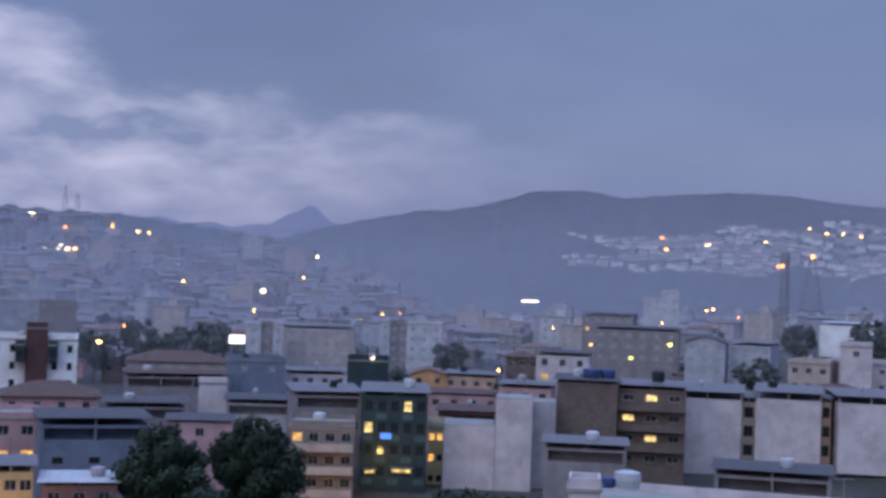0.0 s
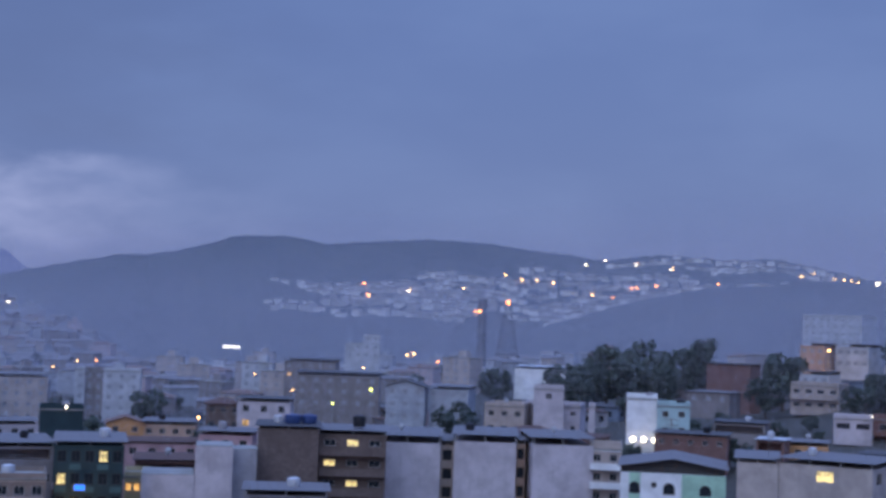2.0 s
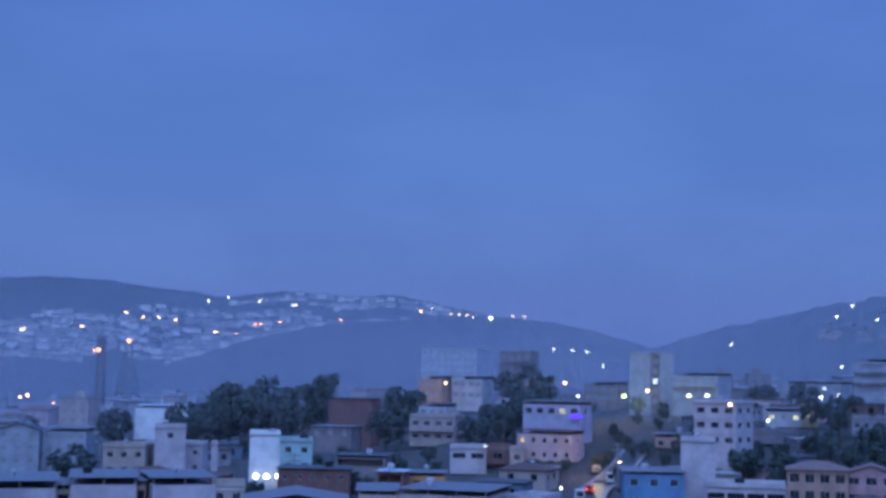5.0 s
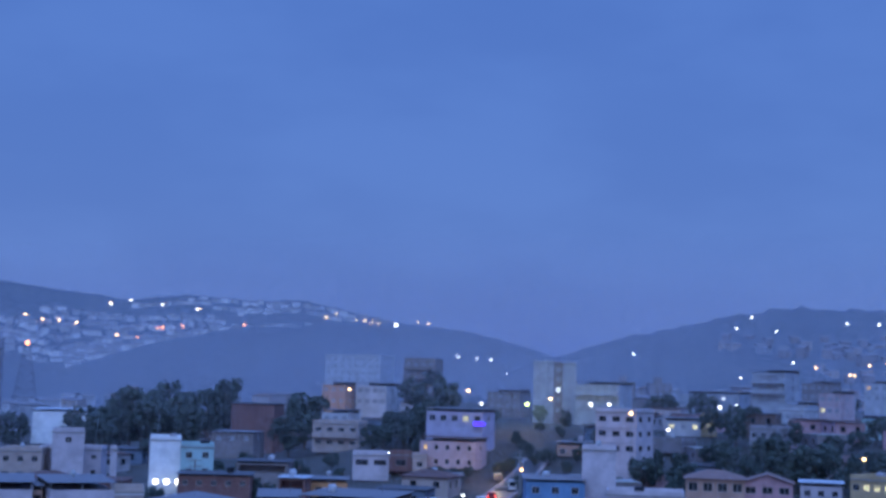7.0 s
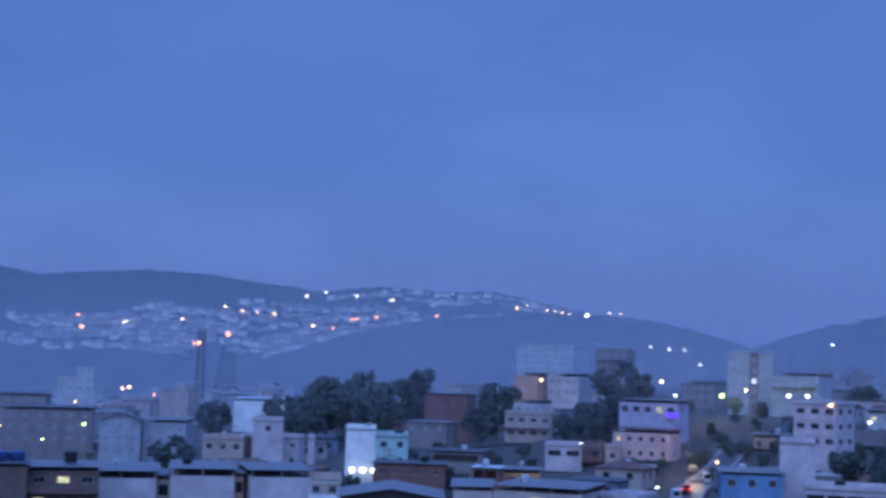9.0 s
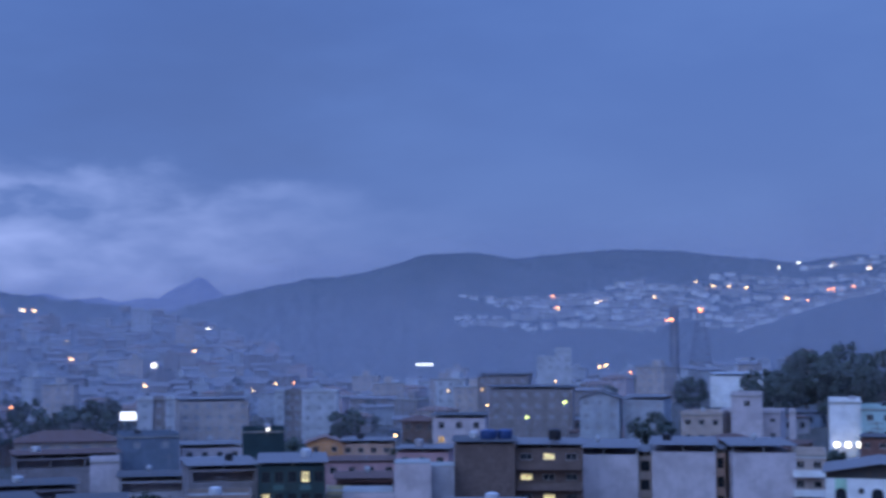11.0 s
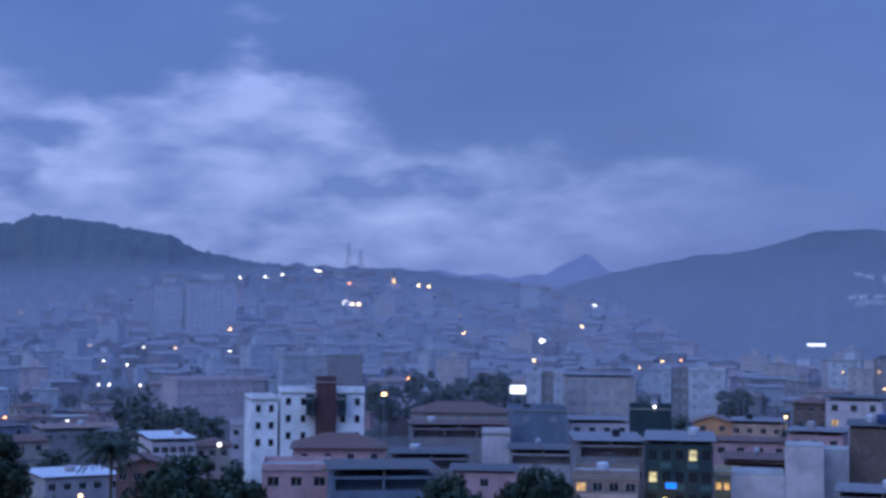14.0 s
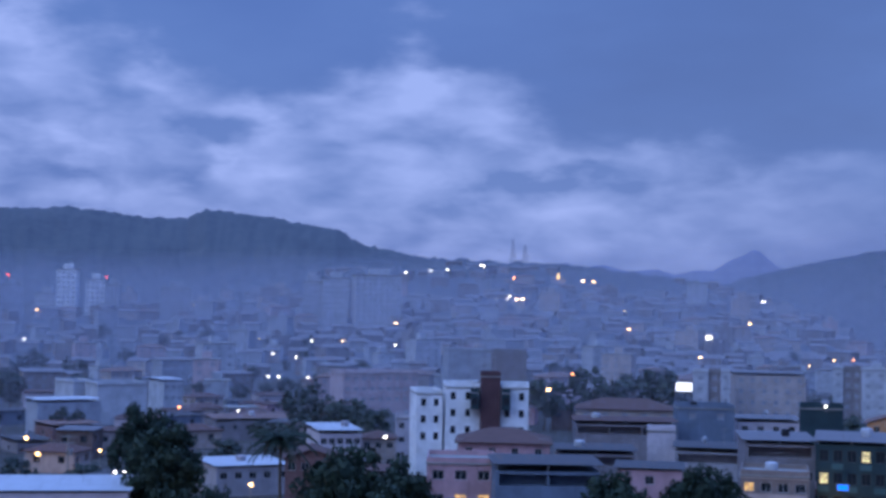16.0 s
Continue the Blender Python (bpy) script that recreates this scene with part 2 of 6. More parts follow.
TIN_DARK = tin("dark_sheet", (0.075, 0.072, 0.078), 0.6)
TILE = tiles("clay_tiles", (0.13, 0.072, 0.062))
TILE_PALE = tiles("pale_clay_tiles", (0.22, 0.135, 0.115))
FRAME = plain("window_aluminium", (0.45, 0.45, 0.46), 0.4, 0.5)
FRAME_DARK = plain("dark_window_frame", (0.05, 0.05, 0.055), 0.5)
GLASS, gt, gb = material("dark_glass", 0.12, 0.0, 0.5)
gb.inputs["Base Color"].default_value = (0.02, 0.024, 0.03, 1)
STEEL = plain("galvanised_steel", (0.30, 0.30, 0.31), 0.5, 0.6)
LATTICE = plain("painted_steel", (0.09, 0.095, 0.12), 0.6, 0.3)
TANK_BLUE = plain("blue_plastic", (0.03, 0.06, 0.16), 0.45)
TANK_BLACK = plain("black_plastic", (0.02, 0.02, 0.025), 0.5)
RUBBER = plain("tyre_rubber", (0.02, 0.02, 0.02), 0.8)
BARK = plain("bark", (0.10, 0.075, 0.055), 0.9)
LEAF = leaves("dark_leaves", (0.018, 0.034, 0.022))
# leaves of farther trees, paler and bluer with haze in the colour
LEAF_HAZED = leaves("leaves", (0.062, 0.082, 0.074))
LIT_WARM = lit_room("warm_room_light", (1.0, 0.58, 0.22), 0.95)
LIT_PALE = lit_room("pale_room_light", (1.0, 0.84, 0.42), 1.05)
LIT_WHITE = lit_room("white_room_light", (0.95, 0.97, 1.0), 1.4)
LIT_BLUE = glow("blue_sign_light", (0.0, 0.16, 1.0), 1.7)
LIT_VIOLET = glow("violet_room_light", (0.12, 0.05, 1.0), 1.2)
SIGN_WHITE = glow("white_sign_light", (0.95, 0.97, 1.0), 1.6)
BULB_WARM = glow("sodium_lamp", (1.0, 0.56, 0.22), 9.0)
BULB_AMBER = glow("amber_lamp", (1.0, 0.34, 0.12), 6.0)
BULB_WHITE = glow("white_lamp", (1.0, 0.92, 0.80), 6.0)
BULB_GREEN = glow("greenish_lamp", (0.85, 1.0, 0.25), 5.0)
BULB_RED = glow("red_lamp", (1.0, 0.08, 0.05), 6.0)
ASPHALT = paint("wet_asphalt", (0.06, 0.058, 0.06), 0.4, 0.45)


# ---- the lie of the land ----
def smooth(a, b, v):
    s = np.clip((v - a) / (b - a), 0, 1)
    return s * s * (3 - 2 * s)


# a ridge: bearing and angle of its crest line as seen from the window; distance of its crest and of its foot
RIDGES = {
    "forest_hill": (1500, 980, [(-70, 2.6), (-50, 3.2), (-35, 3.6), (-32.4, 3.75), (-30, 3.45), (-27.9, 3.45), (-27.2, 3.82), (-26.3, 3.73), (-24.8, 3.55),
                                (-22, 3.15), (-20.8, 2.5), (-19.6, 2.3), (-17.8, 2.0), (-15, 1.0), (-12, -1)]),
    "town_hill": (1220, 560, [(-50, 0.4), (-26, 1.2), (-21, 1.9), (-17.8, 2.03), (-13.3, 1.92), (-10, 1.6), (-7, 1.25), (-3, 0.2), (0, -1.4)]),
    "far_peaks": (4000, 3100, [(-18, 1.2), (-14, 1.85), (-12.8, 2.05), (-12.2, 1.85), (-11.3, 2.0), (-10.3, 1.75), (-9.2, 1.85), (-8.4, 1.65), (-7.5, 1.85), (-7.0, 1.8),
                               (-6.3, 2.25), (-5.8, 2.45), (-5.4, 2.68), (-5.1, 2.57), (-4.5, 2.0), (-3, 1.5)]),
    "centre_hill": (2300, 1120, [(-9, 0.4), (-7, 1.1), (-4.5, 1.8), (-2.7, 2.21), (-1, 2.53), (0, 2.57), (1.6, 2.84), (2.8, 3.23), (3.6, 3.47), (5.4, 3.53), (7.3, 3.31), (9.5, 3.48),
                                 (11.1, 3.62), (14.1, 3.5), (16.3, 3.2), (18.4, 3.02), (20.6, 3.3), (22.8, 3.12), (25, 3.2), (27.2, 2.8), (29.5, 2.3), (34, 1.2), (38, 0.4)]),
    "spur": (1450, 880, [(11, -1.2), (15.7, 0.26), (19.4, 1.44), (22.7, 2.06), (26, 2.35), (28.8, 2.48), (31.8, 2.2), (34.7, 1.4), (36.3, 0.8), (40, -0.5)]),
    "right_hill": (1120, 600, [(32, 0.0), (35.3, 1.3), (38, 2.1), (40.2, 2.6), (41.8, 2.95), (43.5, 3.18), (44.8, 3.36), (46.8, 3.28), (49.2, 3.15), (60, 2.9), (80, 1.5)]),
}


def land(az, d):
    """Height of the land at a bearing and distance (arrays or numbers)."""
    az, d = np.asarray(az, float), np.asarray(d, float)
    z = smooth(6, 20, az) * (1 - smooth(70, 100, az)) * (9 * smooth(215, 280, d) + (3 + 8 * smooth(24, 31, az)) * smooth(285, 352, d) + 4 * smooth(420, 620, d))
    for crest, foot, line in RIDGES.values():
        a, e = zip(*line)
        top = EYE + crest * np.tan(np.radians(np.interp(az, a, e, left=-3, right=-3)))
        z = np.maximum(z, np.maximum(top, 0) * smooth(foot, crest, d) * (1 - 0.6 * smooth(crest, crest * 1.6, d)))
    return z


def land_z(az, d):
    return float(land(az, d))


def spot(az, d, z=None):
    a = radians(az)
    return Vector((d * math.sin(a), d * math.cos(a), land_z(az, d) if z is None else z))


def stand(az, d, z=None, turn=0.0, size=1.0):
    """The pose of a thing that faces the window from that bearing and distance."""
    p = spot(az, d, z)
    return pose(p.x, p.y, p.z, 0, 0, -az + turn) @ Matrix.Diagonal((size, size, size, 1))


def sheet(name, azs, ds, mat, rough_land=0.0):
    a, d = np.meshgrid(np.asarray(azs), np.asarray(ds))
    z = land(a, d)
    x, y = d * np.sin(np.radians(a)), d * np.cos(np.radians(a))
    if rough_land:
        bump = np.array([0.45 * noise.fractal(Vector((px / 60, py / 60, 0)), 0.8, 2.0, 4) + 0.8 * noise.noise(Vector((px / 11, py / 11, 3))) + 0.55 * noise.noise(Vector((px / 5, py / 5, 8))) for px, py in zip(x.ravel(), y.ravel())]).reshape(x.shape)
        z = z + bump * rough_land * np.clip(z / 25, 0, 1)
    n, m = a.shape
    verts = np.stack([x, y, z], -1).reshape(-1, 3)
    i = np.arange((n - 1) * m).reshape(n - 1, m)[:, :-1].ravel()
    faces = np.stack([i, i + m, i + m + 1, i + 1], -1)
    me = bpy.data.meshes.new(name)
    me.from_pydata(verts.tolist(), [], faces.tolist())
    me.materials.append(mat)
    me.polygons.foreach_set("use_smooth", [True] * len(me.polygons))
    return new(name, me)


SOIL = hillside("town_ground", (0.06, 0.056, 0.05), (0, 0, 0))
# blue haze put into the slope as emission
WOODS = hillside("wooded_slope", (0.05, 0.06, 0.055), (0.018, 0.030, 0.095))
# leaves past 430 m take still more haze into their colour
LEAF_HAZED_FAR = leaves("far_hazed_leaves", (0.07, 0.088, 0.082))
# far roof sheets, toned near the walls to imitate haze
ZINC_FAR = tin("haze_toned_zinc_sheet", (0.19, 0.175, 0.185))
# the peaks emit a stronger haze, being farther off
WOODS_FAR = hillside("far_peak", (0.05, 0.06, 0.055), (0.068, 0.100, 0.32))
AROUND = sorted({*np.arange(-180, -44, 6.0), *np.arange(-44, 60, 0.5), *np.arange(60, 181, 6.0), 180.0})
VIEW = [*np.arange(-62, -37, 0.3), *np.arange(-37, -14, 0.1), *np.arange(-14, 72.01, 0.3)]
ground = tagged(sheet("ground", AROUND, [0.0, 40, 100, 150, 180, *range(200, 601, 20)], SOIL), "dark earth and paving of the town", "ground", kind="structure")
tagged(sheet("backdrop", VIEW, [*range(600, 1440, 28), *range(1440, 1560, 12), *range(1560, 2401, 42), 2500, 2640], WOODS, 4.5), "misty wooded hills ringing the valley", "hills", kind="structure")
tagged(sheet("backdrop", np.arange(-62, 72.01, 0.2), range(2640, 4601, 140), WOODS_FAR, 2.0), "pale far peaks with haze glow in their colour", "mountains", kind="structure")
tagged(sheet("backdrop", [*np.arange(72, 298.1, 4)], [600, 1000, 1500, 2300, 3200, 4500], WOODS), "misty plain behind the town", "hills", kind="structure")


# ---- mesh helpers ----
class Shape:
    """Collects boxes and faces for one mesh."""

    def __init__(self):
        self.v, self.f, self.m = [], [], []

    def face(self, pts, mat=0):
        k = len(self.v)
        self.v += [tuple(p) for p in pts]
        self.f.append(tuple(range(k, k + len(pts))))
        self.m.append(mat)

    def box(self, x0, x1, y0, y1, z0, z1, mat=0):
        k = len(self.v)
        self.v += [(x, y, z) for z in (z0, z1) for y in (y0, y1) for x in (x0, x1)]
        for q in ((0, 2, 3, 1), (4, 5, 7, 6), (0, 1, 5, 4), (1, 3, 7, 5), (3, 2, 6, 7), (2, 0, 4, 6)):
            self.f.append(tuple(k + i for i in q))
            self.m.append(mat)
        return self

    def tube(self, p, q, r0, r1=None, n=8, mat=0, caps=True):
        p, q = Vector(p), Vector(q)
        r1 = r0 if r1 is None else r1
        u = (q - p).normalized()
        s = u.orthogonal().normalized()
        w = u.cross(s)
        k = len(self.v)
        for c, r in ((p, r0), (q, r1)):
            self.v += [tuple(c + r * (math.cos(2 * math.pi * i / n) * s + math.sin(2 * math.pi * i / n) * w)) for i in range(n)]
        for i in range(n):
            j = (i + 1) % n
            self.f.append((k + i, k + j, k + n + j, k + n + i))
            self.m.append(mat)
        if caps:
            self.f += [tuple(k + i for i in reversed(range(n))), tuple(k + n + i for i in range(n))]
            self.m += [mat, mat]
        return self

    def ball(self, c, r, n=10, squash=1.0, mat=0):
        k, rings = len(self.v), n // 2
        for i in range(rings + 1):
            a = math.pi * i / rings
            for j in range(n):
                b = 2 * math.pi * j / n
                self.v.append((c[0] + r * math.sin(a) * math.cos(b), c[1] + r * math.sin(a) * math.sin(b), c[2] + r * squash * math.cos(a)))
        for i in range(rings):
            for j in range(n):
                self.f.append((k + i * n + j, k + (i + 1) * n + j, k + (i + 1) * n + (j + 1) % n, k + i * n + (j + 1) % n))
                self.m.append(mat)
        return self

    def mesh(self, name, *mats):
        me = bpy.data.meshes.new(name)
        me.from_pydata(self.v, [], self.f)
        for m in mats:
            me.materials.append(m)
        if len(mats) > 1:
            me.polygons.foreach_set("material_index", self.m)
        return me


def part(name, shape, mats, parent, label="", at=None):
    me = shape if isinstance(shape, bpy.types.Mesh) else shape.mesh(name, *(mats if isinstance(mats, tuple) else (mats,)))
    ob = new(name, me)
    ob.parent = parent
    if at is not None:
        ob.matrix_basis = at
    if label:
        ob["label"] = label
    return ob


def facade(s, w, z0, z1, holes, depth=0.22):
    """A wall face in the plane y = 0 that looks to -y, x from -w/2 to w/2, with set-back openings."""
    holes = [h for h in holes if h[0] > -w / 2 + 0.05 and h[1] < w / 2 - 0.05 and h[2] > z0 + 0.05 and h[3] < z1 - 0.05]
    xs = sorted({-w / 2, w / 2, *(h[0] for h in holes), *(h[1] for h in holes)})
    zs = sorted({z0, z1, *(h[2] for h in holes), *(h[3] for h in holes)})
    for a, b in zip(xs, xs[1:]):
        for c, e in zip(zs, zs[1:]):
            mx, mz = (a + b) / 2, (c + e) / 2
            if not any(h[0] < mx < h[1] and h[2] < mz < h[3] for h in holes):
                s.face([(a, 0, c), (b, 0, c), (b, 0, e), (a, 0, e)])
    shell = depth
    for hole in holes:
        a, b, c, e = hole[:4]
        depth = hole[4] if len(hole) > 4 else shell
        s.face([(a, 0, c), (b, 0, c), (b, depth, c), (a, depth, c)])
        s.face([(a, depth, e), (b, depth, e), (b, 0, e), (a, 0, e)])
        s.face([(a, 0, c), (a, depth, c), (a, depth, e), (a, 0, e)])
        s.face([(b, depth, c), (b, 0, c), (b, 0, e), (b, depth, e)])
        s.face([(a, depth, c), (b, depth, c), (b, depth, e), (a, depth, e)])
    return holes


def moved(src, m, dst):
    k = len(dst.v)
    dst.v += [tuple(m @ Vector(v)) for v in src.v]
    dst.f += [tuple(k + i for i in f) for f in src.f]
    dst.m += src.m


KEPT = {}


def lattice(xs, zs, y0, y1):
    """A connected frame: every second cell of the middle row is open."""
    s = Shape()
    n, m = len(xs), len(zs)
    s.v = [(x, y, z) for y in (y0, y1) for z in zs for x in xs]
    at = lambda i, k, y: y * n * m + k * n + i
    solid = lambda i, k: 0 <= i < n - 1 and 0 <= k < m - 1 and not (k % 2 and i % 2)
    for k in range(m - 1):
        for i in range(n - 1):
            if not solid(i, k):
                continue
            s.f.append((at(i, k, 0), at(i + 1, k, 0), at(i + 1, k + 1, 0), at(i, k + 1, 0)))
            s.f.append((at(i, k, 1), at(i, k + 1, 1), at(i + 1, k + 1, 1), at(i + 1, k, 1)))
            for di, dk, p, q in ((-1, 0, (i, k + 1), (i, k)), (1, 0, (i + 1, k), (i + 1, k + 1)), (0, -1, (i, k), (i + 1, k)), (0, 1, (i + 1, k + 1), (i, k + 1))):
                if not solid(i + di, k + dk):
                    s.f.append((at(*p, 0), at(*p, 1), at(*q, 1), at(*q, 0)))
    s.m = [0] * len(s.f)
    return s


def window_meshes(w, h, pane_mat, frame_mat):
    key = (round(w, 2), round(h, 2), pane_mat.name, frame_mat.name)
    if key not in KEPT:
        b = 0.07
        f = lattice([-w / 2, -w / 2 + b, -0.035, 0.035, w / 2 - b, w / 2] if w > 0.9 else [-w / 2, -w / 2 + b, w / 2 - b, w / 2], [0, b, h - b, h], -0.03, 0.06)
        g = Shape().box(-w / 2 + b, w / 2 - b, 0.01, 0.03, b, h - b)
        KEPT[key] = f.mesh("window", frame_mat), g.mesh("pane", pane_mat)
    return KEPT[key]


def add_window(parent, m, w, h, pane_mat=None, frame_mat=None, name="window"):
    fm, gm = window_meshes(w, h, pane_mat or GLASS, frame_mat or FRAME)
    win = part(name, fm, None, parent, at=m)
    part("pane", gm, None, win, "lit from within" if pane_mat and pane_mat is not HAZED_PANE else "")
    return win


def corrugated(w, y0, y1, z0, z1, pitch=0.45, amp=0.05, thick=0.03):
    """A ribbed metal sheet that falls from y1 (height z1) to y0 (height z0)."""
    s = Shape()
    n = max(4, int(w / pitch))
    for i in range(n):
        a, b = -w / 2 + w * i / n, -w / 2 + w * (i + 1) / n
        c = (a + b) / 2
        for p, q, zp, zq in ((a, c, 0, amp), (c, b, amp, 0)):
            s.face([(p, y0, z0 + zp), (q, y0, z0 + zq), (q, y1, z1 + zq), (p, y1, z1 + zp)])
            s.face([(p, y1, z1 + zp - thick), (q, y1, z1 + zq - thick), (q, y0, z0 + zq - thick), (p, y0, z0 + zp - thick)])
            s.face([(p, y0, z0 + zp - thick), (q, y0, z0 + zq - thick), (q, y0, z0 + zq), (p, y0, z0 + zp)])
    return s


def roof_shape(kind, w, dp, h, over=0.45):
    s = Shape()
    x0, x1, y0, y1 = -w / 2 - over, w / 2 + over, -over, dp + over
    if kind == "hip":
        r = min(w, dp) * 0.16
        e = min(w, dp) / 2 * 0.95
        if w >= dp:
            a, b = (x0 + e, dp / 2, h + r), (x1 - e, dp / 2, h + r)
        else:
            a, b = (0, y0 + e, h + r), (0, y1 - e, h + r)
        c = [(x0, y0, h), (x1, y0, h), (x1, y1, h), (x0, y1, h)]
        if w >= dp:
            s.face([c[0], c[1], b, a]), s.face([c[1], c[2], b]), s.face([c[2], c[3], a, b]), s.face([c[3], c[0], a])
        else:
            s.face([c[0], c[1], a]), s.face([c[1], c[2], b, a]), s.face([c[2], c[3], b]), s.face([c[3], c[0], a, b])
        s.box(x0, x1, y0, y1, h - 0.16, h - 0.004)
    elif kind == "gable":
        r = w * 0.17
        for sx in (-1, 1):
            s.face([(sx * (w / 2 + over), y0, h - 0.08), (0, y0, h + r), (0, y1, h + r), (sx * (w / 2 + over), y1, h - 0.08)])
            s.face([(sx * (w / 2 + over), y0, h - 0.2), (0, y0, h + r - 0.12), (0, y1, h + r - 0.12), (sx * (w / 2 + over), y1, h - 0.2)])
            s.face([(sx * (w / 2 + over), y0, h - 0.2), (0, y0, h + r - 0.12), (0, y0, h + r), (sx * (w / 2 + over), y0, h - 0.08)])
    return s


built, roofs = [], []


def house(az, d, w, top, depth=9.0, wall=WHITE, rows=2, cols=3, roof="flat", roof_mat=None, turn=0.0, lit=(), lit_mat=None, size=(1.2, 1.15), side=2, storey=3.0,
          name="house", label="", category="house", group="", front=True, frame_mat=None, trim=None, balcony=(), gap=0.7, base=None, pane=None, loggia=()):
    """A building whose front is w wide and whose wall ends at height top above the valley floor; lit names windows by (column, row from the top)."""
    z0 = land_z(az, d + depth / 2) - 0.3 if base is None else base
    h = max(2.4, top - z0)
    thing = new(name)
    thing.matrix_basis = stand(az, d, z0, turn)
    tagged(thing, label, category, group)
    c = stand(az, d, z0, turn) @ Vector((0, depth / 2, 0))
    built.append((c, w, depth))
    roofs.append(z0 + h + (0.22 if roof == "flat" else gap + depth * 0.009 + 0.03) if roof in ("flat", "tin") else None)
    s = Shape()
    cells = []
    ww, wh = size
    deep = []
    for r in range(rows):
        zb = h - 0.75 - wh - r * storey
        if zb < 0.4:
            break
        if r in loggia:
            n = max(1, int(w / 6))
            for c in range(n):
                x0 = -w / 2 + 0.35 + (w - 0.7) * c / n
                deep.append((x0 + 0.12, x0 + (w - 0.7) / n - 0.12, h - 1.75 - r * storey, h - 0.35 - r * storey, 1.9))
        for c in range(cols if front and r not in loggia else 0):
            x = -w / 2 + w * (c + 0.5) / cols
            cells.append((0, x, zb, (c, r) in lit))
        for sd in (2,) if turn > 2 else (1,) if turn < -2 else ():
            for c in range(side):
                cells.append((sd, -depth / 2 + depth * (c + 0.5) / side, zb, (10 + c, r) in lit))
    spins = {0: Matrix(), 1: pose(w / 2, depth / 2, 0, 0, 0, 90), 2: pose(-w / 2, depth / 2, 0, 0, 0, -90)}
    for sd in range(3):
        piece = Shape()
        facade(piece, w if sd == 0 else depth, 0, h, [(x - ww / 2, x + ww / 2, zb, zb + wh) for k, x, zb, on in cells if k == sd] + (deep if sd == 0 else []))
        moved(piece, spins[sd], s)
    s.face([(w / 2, depth, 0), (-w / 2, depth, 0), (-w / 2, depth, h), (w / 2, depth, h)])
    s.face([(-w / 2, 0, h), (w / 2, 0, h), (w / 2, depth, h), (-w / 2, depth, h)])
    part("wall", s, wall, thing)
    for sd, x, zb, on in cells:
        if (w if sd == 0 else depth) / 2 - abs(x) < ww / 2 + 0.06:
            continue
        add_window(thing, spins[sd] @ pose(x, 0.13, zb), ww, wh, (lit_mat or LIT_WARM) if on else pane, frame_mat)
    if roof == "flat":
        r = Shape().box(-w / 2 - 0.15, w / 2 + 0.15, -0.15, depth + 0.15, h + 0.004, h + 0.22)
        part("roof", r, roof_mat or CONCRETE, thing)
        p = Shape()
        for q in ((-w / 2, w / 2, 0, 0.15), (-w / 2, w / 2, depth - 0.15, depth), (-w / 2, -w / 2 + 0.15, 0.15, depth - 0.15), (w / 2 - 0.15, w / 2, 0.15, depth - 0.15)):
            p.box(q[0], q[1], q[2], q[3], h + 0.22, h + 0.85)
        part("parapet", p, wall, thing)
    elif roof == "plain":
        part("roof", Shape().box(-w / 2 + 0.02, w / 2 - 0.02, 0.02, depth - 0.02, h + 0.004, h + 0.12), CONCRETE, thing)
    elif roof in ("hip", "gable"):
        part("roof", roof_shape(roof, w, depth, h), roof_mat or TILE, thing)
        if roof == "gable":
            for y in (0.02, depth - 0.02):
                g = Shape()
                g.face([(-w / 2, y, h), (w / 2, y, h), (0, y, h + w * 0.17 - 0.2)])
                part("gable_wall", g, wall, thing)
    else:
        rise = depth * 0.018
        part("roof", corrugated(w + 0.9, -0.4, depth + 0.5, h + gap, h + gap + rise), roof_mat or TIN, thing, "ribbed metal sheet")
        n = max(2, int(w / 4.5))
        for i in range(n + 1):
            x = -w / 2 + 0.15 + (w - 0.3) * i / n
            for y, e in ((0.15, 0), (depth - 0.15, rise)):
                part("post", Shape().box(x - 0.09, x + 0.09, y - 0.09, y + 0.09, h, h + gap + e - 0.03), STEEL, thing)
        part("rear_parapet", Shape().box(-w / 2, w / 2, depth - 0.3, depth - 0.12, h, h + gap + rise * 0.9), DIM, thing)
    for r in balcony:
        zb = h - r * storey - storey
        if zb > 0.5:
            b = Shape().box(-w / 2 + 0.2, w / 2 - 0.2, -1.25, -0.004, zb - 0.14, zb)
            b.box(-w / 2 + 0.2, w / 2 - 0.2, -1.25, -1.15, zb, zb + 0.95)
            b.box(-w / 2 + 0.2, -w / 2 + 0.3, -1.15, -0.004, zb, zb + 0.95).box(w / 2 - 0.3, w / 2 - 0.2, -1.15, -0.004, zb, zb + 0.95)
            part("balcony", b, trim or wall, thing)
    if trim:
        for r in range(rows):
            zb = h - 0.12 - r * storey
            if zb > 0.5:
                part("floor_band", Shape().box(-w / 2 - 0.06, w / 2 + 0.06, -0.07, -0.004, zb - 0.16, zb), trim, thing)
    return thing


